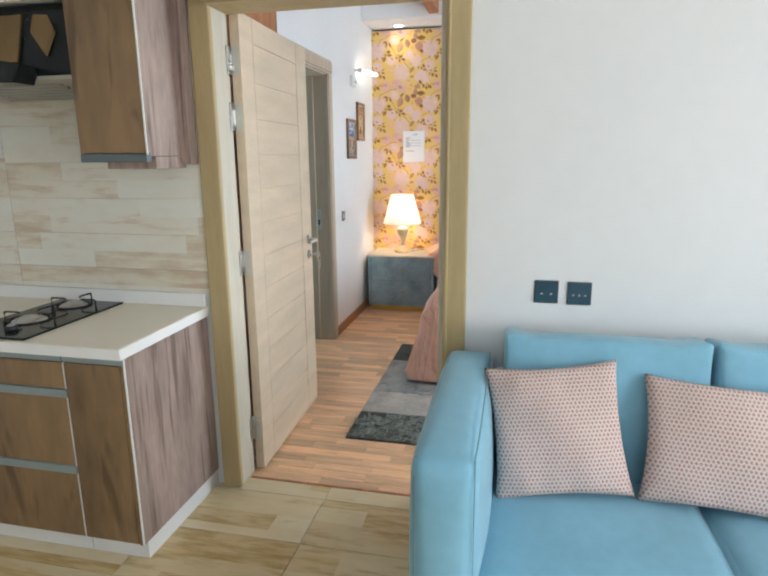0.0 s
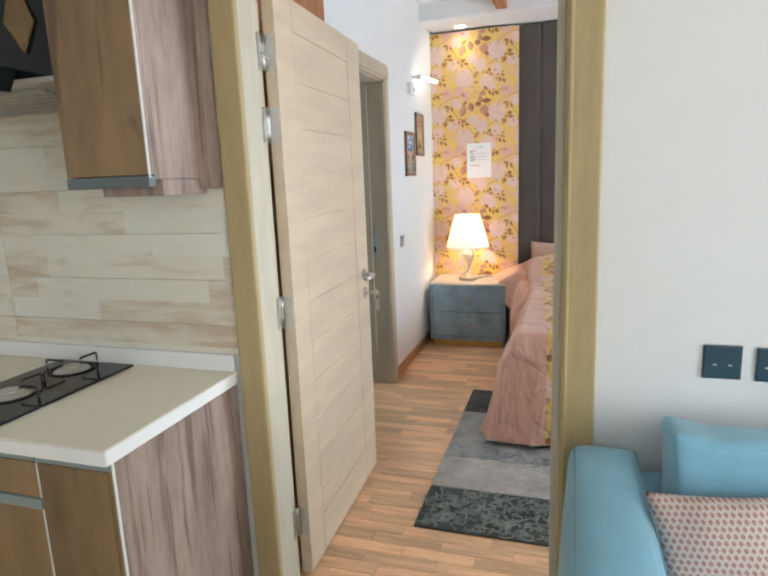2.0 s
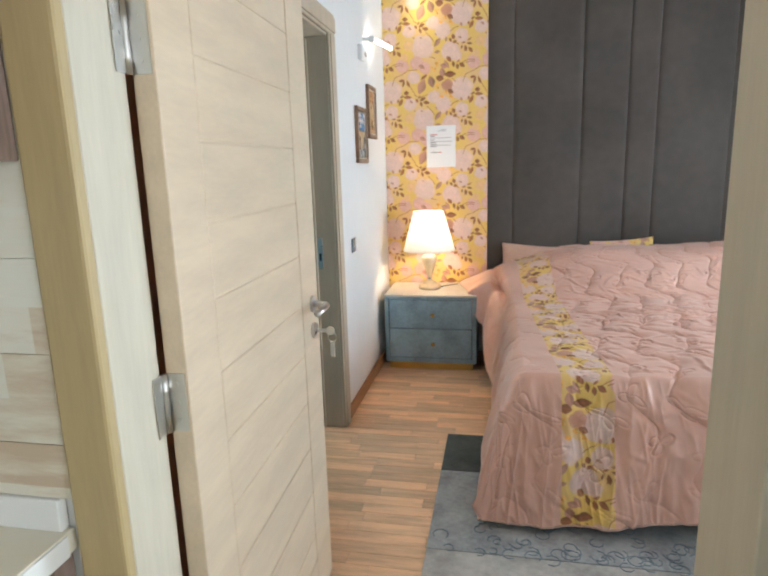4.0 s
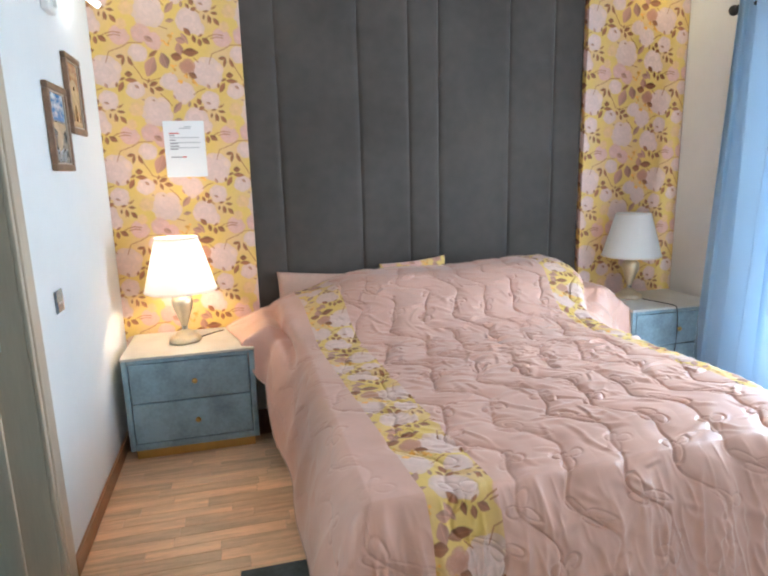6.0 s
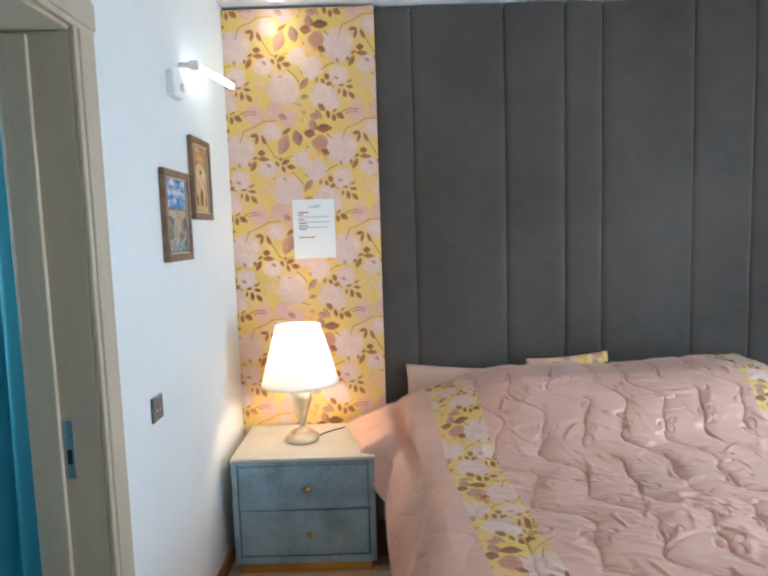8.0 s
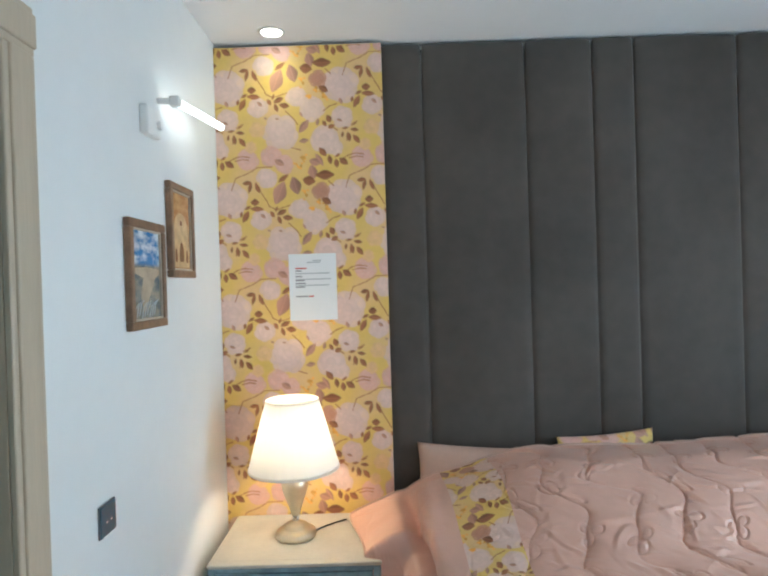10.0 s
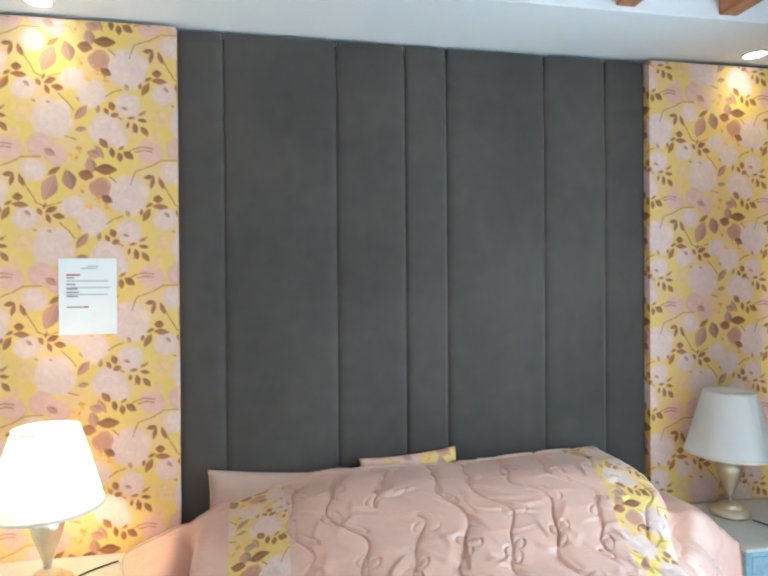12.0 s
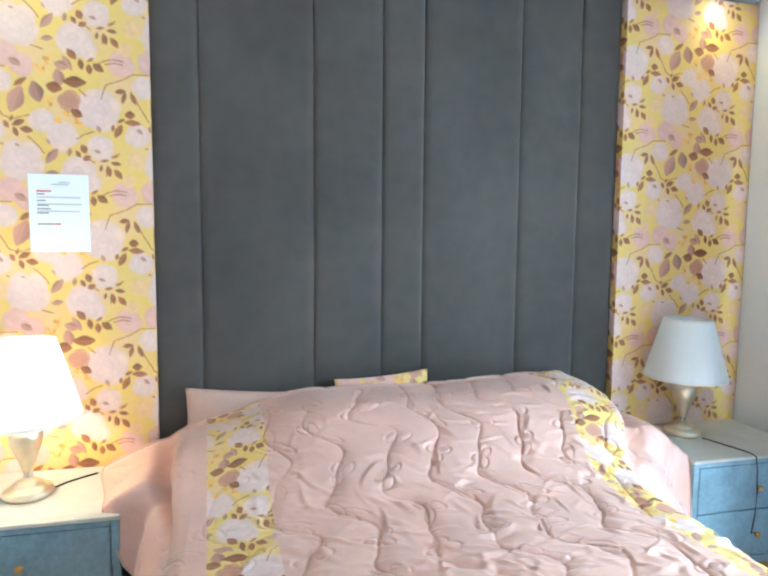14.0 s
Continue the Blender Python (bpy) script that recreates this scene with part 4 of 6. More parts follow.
# ---- bed ----
def value_noise(u, v, seed):
    """Smooth random heights over the plane, one cell a unit."""
    rnd = np.random.RandomState(seed)
    g = rnd.rand(64, 64)
    i, j = np.floor(u).astype(int), np.floor(v).astype(int)
    a, b = u - i, v - j
    a, b = a * a * (3 - 2 * a), b * b * (3 - 2 * b)
    def at(p, q):
        return g[p % 64, q % 64]
    return (at(i, j) * (1 - a) + at(i + 1, j) * a) * (1 - b) + (at(i, j + 1) * (1 - a) + at(i + 1, j + 1) * a) * b - 0.5


bed = thing("bed", (0.375, 4.9, 0.0), "double bed with a low base and white mattress", "bed")
part("base", box(-0.42, 1.02, 3.92, 6.0, 0.06, 0.30, 0.02), VELVET, bed)
part("mattress", box(-0.43, 1.03, 3.90, 5.99, 0.30, 0.545, 0.05, 4), MATTRESS, bed)
for x in (-0.37, 0.97):
    for y in (4.0, 5.9):
        part("leg", box(x - 0.03, x + 0.03, y - 0.03, y + 0.03, 0, 0.06), BLACKMETAL, bed)

HEAD_Y, FOOT_Y, EDGE_L, EDGE_R = 5.90, 3.86, -0.46, 1.05


def step(a, b, x):
    t = np.clip((x - a) / (b - a), 0, 1)
    return t * t * (3 - 2 * t)


def bed_top(x, y):
    rise = 0.115 + 0.10 * step(-0.56, 0.02, x) + 0.042 * step(0.4, 1.0, x)
    return 0.60 + rise * step(5.12, 5.72, y) + 0.012 * np.sin(3.1 * x + 1.3 * y)


NS, NV = 760, 760
s = np.linspace(0, 1, NS)[None, :]
drop_l, drop_r = 0.20, 0.20
tv = np.linspace(0, 1, NV)[:, None]
foot_part = 0.23
y_top = HEAD_Y + (FOOT_Y - HEAD_Y) * np.clip(tv / (1 - foot_part), 0, 1)
fd = np.clip((tv - (1 - foot_part)) / foot_part, 0, 1)
# left and right hems along the bed
hx_l = -0.588 - 0.045 * (1 - step(3.95, 4.4, y_top)) - 0.065 * step(4.9, 5.4, y_top) - 0.11 * step(5.45, 5.53, y_top) - 0.085 * step(5.50, 5.88, y_top) + 0.008 * np.sin(9 * y_top)
hz_l = 0.035 + 0.08 * step(4.8, 5.3, y_top) + 0.235 * step(5.2, 5.47, y_top) + 0.205 * step(5.47, 5.53, y_top)
hx_r = 1.24 + 0.30 * step(5.2, 5.5, y_top) + 0.02 * np.sin(8 * y_top)
hz_r = 0.14 + 0.15 * step(5.0, 5.46, y_top) + 0.262 * step(5.47, 5.53, y_top)
# the quilt lies askew: its head end is pulled towards the lit lamp
askew = 0.026 * (1 - 2 * (HEAD_Y - y_top) / (HEAD_Y - FOOT_Y))
laid = s - askew * step(0, 0.12, s) * step(0, 0.12, 1 - s)
mid = np.clip((laid - drop_l) / (1 - drop_l - drop_r), 0, 1)
ql, qr = np.clip(1 - laid / drop_l, 0, 1), np.clip((laid - (1 - drop_r)) / drop_r, 0, 1)
edge_r = EDGE_R + 0.09 * step(5.3, 5.65, y_top)
X = EDGE_L + (edge_r - EDGE_L) * mid
Zt = bed_top(X, y_top)
# rounded shoulders, then the hang
corner = 1 - step(3.95, 4.35, y_top)
for q, hx, hz, sign, ex in ((ql, hx_l, hz_l, -1, EDGE_L + 0 * y_top), (qr, hx_r, hz_r, 1, edge_r)):
    cx, cz = ex + sign * (0.085 + 0.03 * corner + 0.10 * step(5.2, 5.6, y_top)), bed_top(ex, y_top) - 0.03 * corner
    bed_z = bed_top(ex, y_top)
    tent = step(5.35, 5.75, y_top)
    cx, cz = cx + ((ex + hx) / 2 - (0.02 if sign > 0 else 0.0) - cx) * tent, cz + ((cz + hz) / 2 + (0.02 if sign < 0 else -0.01) - cz) * tent
    bx = (1 - q) ** 2 * ex + 2 * q * (1 - q) * cx + q ** 2 * hx
    bz = (1 - q) ** 2 * bed_z + 2 * q * (1 - q) * (cz - 0.02) + q ** 2 * hz
    X = np.where(q > 0, bx, X)
    Zt = np.where(q > 0, bz, Zt)
Yv = y_top + 0 * s
hem_f = 0.035 + 0.10 * step(-0.4, 0.5, X)
fy = (1 - fd) ** 2 * FOOT_Y + 2 * fd * (1 - fd) * (FOOT_Y - 0.07) + fd ** 2 * (FOOT_Y - 0.17)
fz = (1 - fd) ** 2 * Zt + 2 * fd * (1 - fd) * (Zt - 0.03) + fd ** 2 * np.minimum(hem_f, Zt)
Yv = np.where(fd > 0, fy + 0 * s, Yv)
Z = np.where(fd > 0, fz, Zt)
P = np.stack([X, Yv, Z], -1)
# cloth lengths along both ways
cu = np.concatenate([np.zeros((NV, 1)), np.cumsum(np.linalg.norm(np.diff(P, axis=1), axis=2), 1)], 1)
cu = cu - cu[:, [NS // 2]]
cv = np.concatenate([np.zeros((1, NS)), np.cumsum(np.linalg.norm(np.diff(P, axis=0), axis=2), 0)], 0)
gu, gv = np.gradient(P, axis=1), np.gradient(P, axis=0)
N = np.cross(gv, gu)
N /= np.maximum(np.linalg.norm(N, axis=2, keepdims=True), 1e-9)
# stitched serpentine channels with small flowers at their turns
pitch, wave = 0.185, 0.36
wu = cu + 0.08 * value_noise(cu * 3.6, cv * 3.6, 11) + 0.020 * value_noise(cu * 10, cv * 10, 12)
wv = cv + 0.06 * value_noise(cu * 4 + 9, cv * 4, 13)
lean = 0.16 * wv
d_line, kk, fu = np.full(cu.shape, 9.0), np.zeros(cu.shape), np.zeros(cu.shape)
k0 = np.round((wu - lean) / pitch)
for dk in (-1, 0, 1):
    k = k0 + dk
    own = np.sin(12.9 * k) * 0.9
    off = wu - lean - k * pitch - 0.050 * np.sin(2 * np.pi * wv / wave + own) - 0.016 * np.sin(4 * np.pi * wv / wave + 2.1 * own)
    closer = np.abs(off) < d_line
    d_line, kk, fu = np.where(closer, np.abs(off), d_line), np.where(closer, k, kk), np.where(closer, off, fu)
half_step = 0.125 * (kk % 2) + 0.03 * np.sin(7.7 * kk)
fn = np.round((wv + half_step) / (wave / 2))
fvn = fn * wave / 2 - half_step
fr, fa = np.hypot(fu - 0.014, wv - fvn), np.arctan2(wv - fvn, fu - 0.014)
petal = np.abs(fr - 0.050 * np.abs(np.cos(1.5 * fa + 1.7 * kk + 2.3 * fn)) - 0.002)
tight = np.clip(0.8 + 1.1 * value_noise(cu * 7, cv * 7, 17), 0.3, 1.25)
H = (0.0095 - 0.004 * step(5.25, 5.6, P[..., 1])) * (1 - np.exp(-(d_line / 0.036) ** 2)) - 0.0075 * tight * np.exp(-(d_line / 0.0055) ** 2) - 0.0065 * tight * np.exp(-(petal / 0.0055) ** 2) * (fr < 0.058) + 0.007 * np.exp(-(fr / 0.05) ** 2)
# the plain border beside the band is hardly quilted
H *= 0.35 + 0.65 * np.maximum(step(0.22, 0.30, laid), np.clip(fd * 3, 0, 1))
amp = 0.50 + 0.60 * step(4.0, 4.5, P[..., 1]) - 0.85 * step(5.30, 5.62, P[..., 1])


def ridge(a, b, seed):
    """Sharp-crested folds over the plane."""
    return (1 - np.sqrt((2 * value_noise(a, b, seed)) ** 2 + 0.004)) ** 2 - 0.4


wr_u, wr_v = cu + 0.09 * value_noise(cu * 5, cv * 5, 21) + 0.03 * value_noise(cu * 13, cv * 13, 24), cv + 0.09 * value_noise(cu * 5, cv * 5, 22) + 0.03 * value_noise(cu * 13, cv * 13, 26)
calm = (1 - 0.65 * np.maximum(ql, qr)) * (0.45 + 0.55 * step(0.20, 0.36, laid))
where = np.clip(0.55 + 1.6 * value_noise(cu * 3.1, cv * 3.1, 23), 0.12, 1)
pucker = np.exp(-(d_line / 0.055) ** 2)
H += amp * calm * (0.008 * value_noise(wr_u * 5 + wr_v * 3, wr_v * 6, 1) + 0.006 * where * ridge(wr_u * 5 + 3 * wr_v, wr_v * 8 - 3 * wr_u, 2) + 0.005 * pucker * ridge(wu * 9 + 4 * wv, wv * 18, 9))
# separate creases: short curved folds, densest across the middle of the bed
rc = np.random.RandomState(41)
col_u, row_v = cu[NV // 3], cv[:, NS // 2]
creases = np.zeros(cu.shape)
for _ in range(850):
    c_u, c_v = rc.uniform(-0.62, 0.95), rc.normal(1.1, 0.65)
    if not 0.22 < c_v < 2.55:
        continue
    turn = rc.normal(0.35, 0.55) if rc.rand() < 0.7 else rc.uniform(0, math.pi)
    length, width, tall, bow = rc.uniform(0.035, 0.10), rc.uniform(0.006, 0.014), rc.uniform(0.0018, 0.0055), rc.uniform(-3.0, 3.0)
    i0, i1 = np.searchsorted(row_v, (c_v - length * 1.6, c_v + length * 1.6))
    k0_, k1_ = np.searchsorted(col_u, (c_u - length * 1.6, c_u + length * 1.6))
    if i1 - i0 < 4 or k1_ - k0_ < 4:
        continue
    du, dv = cu[i0:i1, k0_:k1_] - c_u, cv[i0:i1, k0_:k1_] - c_v
    a, b = du * math.cos(turn) + dv * math.sin(turn), dv * math.cos(turn) - du * math.sin(turn)
    b = b - bow * a * a
    ends = np.clip(1 - (a / length) ** 2, 0, 1) ** 1.5
    creases[i0:i1, k0_:k1_] += tall * ends * (np.exp(-(b / width) ** 2) - 0.55 * np.exp(-((b - 1.7 * width) / (1.2 * width)) ** 2))
H += calm * np.clip(creases, -0.008, 0.012)
fold = np.clip(fd * 1.4, 0, 1)
H += fold * (0.015 * np.sin(cu * 23 + 1.6 * np.sin(cv * 5) + 4 * value_noise(cu * 3, cv * 2, 25)) + 0.026 * ridge(cu * 12, cv * 3.0, 5) + 0.016 * ridge(cu * 24 + 3 * cv, cv * 4, 15) + 0.010 * ridge(cu * 40 - 6 * cv, cv * 9, 19))
side = np.maximum(ql, qr)
H += side * (1 - 0.8 * step(5.3, 5.6, P[..., 1])) * (0.012 * np.sin(cv * 19 + 2 * value_noise(cu * 6, cv * 6, 6)) + 0.010 * ridge(cu * 5, cv * 8, 16))
# the cloth sinks between the mattress and the bedside tables, then lifts on to them
by_head = step(5.12, 5.45, P[..., 1]) * (1 - 0.85 * step(5.70, 5.88, P[..., 1]))
H += by_head * (0.016 * np.exp(-((ql - 0.16) / 0.10) ** 2) - 0.062 * np.exp(-((ql - 0.37) / 0.075) ** 2) + 0.004 * np.exp(-((ql - 0.66) / 0.14) ** 2))
H += by_head * (0.012 * np.exp(-((qr - 0.12) / 0.10) ** 2) - 0.045 * np.exp(-((qr - 0.36) / 0.09) ** 2) + 0.022 * np.exp(-((qr - 0.64) / 0.16) ** 2))
P = P + N * (H * np.clip(np.minimum(s, 1 - s) * 40, 0, 1))[..., None]
P[..., 2] = np.maximum(P[..., 2], 0.022)
duvet = thing("duvet", (0.375, 4.9, 0.6), "crumpled rose satin quilt with two floral bands spread over the bed", "duvet")
xs = (EDGE_L + (EDGE_R - EDGE_L) * (np.linspace(0, 1, NS) - drop_l) / (1 - drop_l - drop_r))
c1, c2, c3 = [int(np.argmin(np.abs(xs - v))) for v in (-0.385, -0.190, 0.955)]
row = NV // 2
c4 = int(np.argmin(np.abs(cu[row] - cu[row, c3] - 0.20)))
cuts = [0, c1, c2, c3, c4, NS - 1]
for i, (a, b) in enumerate(zip(cuts, cuts[1:])):
    piece = P[:, a:b + 1]
    if i in (1, 3):
        # the bands are woven finer than the plain cloth
        fine_v, fine_u = 2, 2
        iv, iu = np.linspace(0, NV - 1, (NV - 1) * fine_v + 1), np.linspace(0, b - a, (b - a) * fine_u + 1)
        def refine(A):
            j0 = np.minimum(iv.astype(int), NV - 2)
            A = A[j0] + (A[j0 + 1] - A[j0]) * (iv - j0).reshape(-1, *([1] * (A.ndim - 1)))
            k0 = np.minimum(iu.astype(int), b - a - 1)
            w = (iu - k0).reshape(1, -1, *([1] * (A.ndim - 2)))
            return A[:, k0] + (A[:, k0 + 1] - A[:, k0]) * w
        U, V = refine(cu[:, a:b + 1]), refine(cv[:, a:b + 1])
        hang_grid("floral_band", refine(piece), PRINTCLOTH, duvet, "yellow and pink floral satin band", floral(1.15 * (U - cu[row, a]) + (0.40 if i == 1 else 0.37), 1.15 * V + 0.22))
    else:
        hang_grid("quilted_cloth", piece, SATIN, duvet)
rim = [tuple(P[j, 0]) for j in range(0, NV, 4)] + [tuple(P[-1, k]) for k in range(0, NS, 4)] + [tuple(P[j, -1]) for j in range(NV - 1, -1, -4)]
part("piped_hem", rod(rim, 0.004, 6), PILLOW, duvet, smooth=True)
part("piped_hem", rod([tuple(P[0, k]) for k in range(0, NS, 4)], 0.006, 6), PILLOW, duvet, smooth=True)


def bed_pillow(at, w, h, t, mat, label, tilt=-12, roll=0, seed=1, n=26):
    ob = solo("pillow", pillow(w, h, t, n, seed=seed), mat, label, "pillow", smooth=True)
    ob.matrix_world = pose(*at, tilt, 0, 0) @ pose(0, 0, 0, 0, roll, 0)
    ob["group"] = "pillows"
    return ob


bed_pillow((-0.225, 5.935, 0.645), 0.66, 0.36, 0.12, PILLOW, "plain rose pillow standing against the headboard", -6, 4, 1)
bed_pillow((0.88, 5.935, 0.655), 0.54, 0.36, 0.12, PILLOW, "plain rose pillow half under the quilt", -8, -2, 2)
cu_ob = bed_pillow((0.305, 5.935, 0.69), 0.43, 0.36, 0.10, PRINTCLOTH, "small floral cushion peeping over the quilt", -5, -4.0, 3, 80)
_m = cu_ob.data
_at = _m.color_attributes.new("print", "FLOAT_COLOR", "POINT")
_co = np.array([v.co[:] for v in _m.vertices])
_at.data.foreach_set("color", np.concatenate([floral(_co[:, 0] + 0.3, -_co[:, 2] + 0.33), np.ones((len(_co), 1))], 1).reshape(-1).astype(np.float32))


# ---- bedroom wall things ----
def picture(y0, y1, z0, z1, label):
    ob = thing("picture", (WALL_L, (y0 + y1) / 2, (z0 + z1) / 2), label, "picture", "framed pictures")
    x0, x1, w = WALL_L + 0.001, WALL_L + 0.022, 0.026
    for a, b, c, d in ((y0, y1, z1 - w, z1), (y0, y1, z0, z0 + w), (y0, y0 + w, z0 + w, z1 - w), (y1 - w, y1, z0 + w, z1 - w)):
        part("frame_bar", box(x0, x1, a, b, c, d, 0.004), FRAMEWOOD, ob)
    for a, b, c, d in ((y0 + w, y1 - w, z1 - w - 0.006, z1 - w), (y0 + w, y1 - w, z0 + w, z0 + w + 0.006), (y0 + w, y0 + w + 0.006, z0 + w + 0.006, z1 - w - 0.006), (y1 - w - 0.006, y1 - w, z0 + w + 0.006, z1 - w - 0.006)):
        part("inner_lip", box(x0, x1 - 0.005, a, b, c, d, 0.001), FRAMELIP, ob)
    return ob


def scape(name, low, high, split, warm):
    """A landscape print: clouds above, ground below."""
    m = bpy.data.materials.new(name)
    m.use_nodes = True
    n, l = m.node_tree.nodes, m.node_tree.links
    b = n["Principled BSDF"]
    co = n.new("ShaderNodeTexCoord")
    sep = n.new("ShaderNodeSeparateXYZ")
    l.new(co.outputs["Object"], sep.inputs[0])
    mp = n.new("ShaderNodeMapping")
    mp.inputs["Scale"].default_value = (1, 14, 34)
    l.new(co.outputs["Object"], mp.inputs[0])
    no = n.new("ShaderNodeTexNoise")
    no.inputs["Scale"].default_value, no.inputs["Detail"].default_value = 1.2, 5
    l.new(mp.outputs[0], no.inputs[0])
    top = n.new("ShaderNodeValToRGB")
    top.color_ramp.elements[0].position, top.color_ramp.elements[0].color = 0.42, (*high[0], 1)
    top.color_ramp.elements[1].position, top.color_ramp.elements[1].color = 0.62, (*high[1], 1)
    bot = n.new("ShaderNodeValToRGB")
    bot.color_ramp.elements[0].position, bot.color_ramp.elements[0].color = 0.40, (*low[0], 1)
    bot.color_ramp.elements[1].position, bot.color_ramp.elements[1].color = 0.65, (*low[1], 1)
    l.new(no.outputs[0], top.inputs[0])
    l.new(no.outputs[0], bot.inputs[0])
    gt = n.new("ShaderNodeMapRange")
    gt.inputs["From Min"].default_value, gt.inputs["From Max"].default_value = split - 0.006, split + 0.006
    l.new(sep.outputs[2], gt.inputs[0])
    mix = n.new("ShaderNodeMix")
    mix.data_type = "RGBA"
    l.new(gt.outputs[0], mix.inputs[0])
    l.new(bot.outputs[0], mix.inputs[6])
    l.new(top.outputs[0], mix.inputs[7])
    l.new(mix.outputs[2], b.inputs["Base Color"])
    b.inputs["Roughness"].default_value = 0.12
    return m


pa = picture(5.015, 5.277, 1.445, 1.773, "wood-framed landscape print with blue sky over dunes")
sky_art = scape("dune_landscape_print", ((0.10, 0.12, 0.12), (0.33, 0.28, 0.21)), ((0.03, 0.17, 0.42), (0.62, 0.72, 0.80)), 0.03, False)
pa_print = part("print", box(WALL_L + 0.002, WALL_L + 0.010, 5.041, 5.251, 1.471, 1.747), sky_art, pa, "landscape print of blue sky and dunes")
sand = material("dune_sand_print", (0.46, 0.36, 0.24), 0.15, vary=0.15, scale=12)
bm = bmesh.new()
bm.faces.new([bm.verts.new((WALL_L + 0.0108, y, z)) for y, z in ((5.12, 1.49), (5.18, 1.56), (5.21, 1.60), (5.251, 1.612), (5.251, 1.625), (5.15, 1.632), (5.041, 1.628), (5.06, 1.612), (5.12, 1.60), (5.10, 1.54))])
part("dune_path", bm, sand, pa)
for k in range(9):
    y, z = 5.05 + 0.018 * k, 1.478 + 0.004 * (k % 3)
    part("grass_blade", rod([(WALL_L + 0.0108, y, z), (WALL_L + 0.0108, y + 0.012, z + 0.03), (WALL_L + 0.0108, y + 0.032, z + 0.045)], 0.0012, 5), PALEINK, pa)

pb = picture(5.334, 5.571, 1.603, 1.934, "wood-framed warm print of a domed sandstone gateway")
warm = scape("sandstone_print", ((0.40, 0.22, 0.10), (0.56, 0.36, 0.18)), ((0.42, 0.20, 0.09), (0.60, 0.36, 0.17)), 0.0, True)
part("print", box(WALL_L + 0.002, WALL_L + 0.010, 5.360, 5.545, 1.629, 1.908), warm, pb, "print of a sandstone gateway")
stone = material("pale_sandstone_print", (0.66, 0.46, 0.26), 0.15, vary=0.12, scale=30)
shadowy = material("dark_arch_print", (0.22, 0.10, 0.05), 0.15, vary=0.1, scale=30)
bm = bmesh.new()
arch = [(5.38, 1.64), (5.525, 1.64), (5.525, 1.76)] + [(5.4525 + 0.0725 * math.cos(a), 1.76 + 0.075 * math.sin(a)) for a in np.linspace(0.15, math.pi - 0.15, 12)] + [(5.38, 1.76)]
bm.faces.new([bm.verts.new((WALL_L + 0.0108, y, z)) for y, z in arch])
part("gateway", bm, stone, pb)
for y, z, w, h in ((5.4525, 1.70, 0.022, 0.045), (5.40, 1.685, 0.010, 0.03), (5.505, 1.685, 0.010, 0.03), (5.4525, 1.80, 0.012, 0.012)):
    bm = bmesh.new()
    bm.faces.new([bm.verts.new((WALL_L + 0.0116, y + w * math.cos(a), z - h / 3 + h * max(-0.6, math.sin(a)))) for a in np.linspace(-0.6, math.pi + 0.6, 12)])
    part("arch", bm, shadowy, pb)


def switch_plate(name, axis, a, z, wall, sign, label, marks):
    """A square dark glass switch plate on a wall along x or y."""
    ob = thing(name, (a if axis == "x" else wall, wall if axis == "x" else a, z), label, "switch", "wall switches")
    h = 0.0415

    def slab(a0, a1, z0, z1, d0, d1, bevel):
        e0, e1 = sorted((wall + sign * d0, wall + sign * d1))
        return box(a0, a1, e0, e1, z0, z1, bevel) if axis == "x" else box(e0, e1, a0, a1, z0, z1, bevel)
    part("back_box", slab(a - h, a + h, z - h, z + h, 0.0005, 0.006, 0.002), SWITCHEDGE, ob)
    part("glass_face", slab(a - h + 0.002, a + h - 0.002, z - h + 0.002, z + h - 0.002, 0.005, 0.0085, 0.0015), SWITCHGLASS, ob, "dark glass face")
    for m in marks:
        part("touch_mark", slab(a + m - 0.004, a + m + 0.004, z - 0.008, z - 0.004, 0.0084, 0.0092, 0.0004), PALEINK, ob)
    return ob


switch_plate("wall_switch", "x", 0.129, 0.978, 2.28, -1, "square dark blue glass switch on the white wall", (-0.016, 0.016))
switch_plate("wall_switch", "x", 0.241, 0.976, 2.28, -1, "square dark blue glass switch on the white wall", (-0.02, 0.0, 0.02))
switch_plate("wall_switch", "y", 4.866, 0.975, WALL_L, 1, "square dark glass switch by the bathroom door", (-0.01, 0.014))
switch_plate("wall_switch", "y", 5.565, 1.115, WALL_R, -1, "square dark glass switch by the curtain", (0.0,))

wl = thing("wall_lamp", (WALL_L, 5.2, 2.1), "white wall lamp with a lit LED tube on the bedroom wall", "wall lamp")
part("wall_plate", box(WALL_L, WALL_L + 0.03, 5.15, 5.25, 2.045, 2.135, 0.006), WHITEPLASTIC, wl)
part("dial", disc((WALL_L + 0.036, 5.225, 2.085), (1, 0, 0), 0.014, 0.014), WHITEPLASTIC, wl)
part("bracket", rod([(WALL_L, 5.30, 2.19), (WALL_L + 0.05, 5.31, 2.19)], 0.011), WHITEPLASTIC, wl)
part("end_cap", box(WALL_L + 0.04, WALL_L + 0.075, 5.295, 5.325, 2.172, 2.206, 0.005), WHITEPLASTIC, wl)
part("tube", rod([(WALL_L + 0.058, 5.325, 2.19), (WALL_L + 0.085, 5.48, 2.193), (WALL_L + 0.11, 5.66, 2.196)], 0.013, 12), TUBE, wl, "lit white LED tube", True)

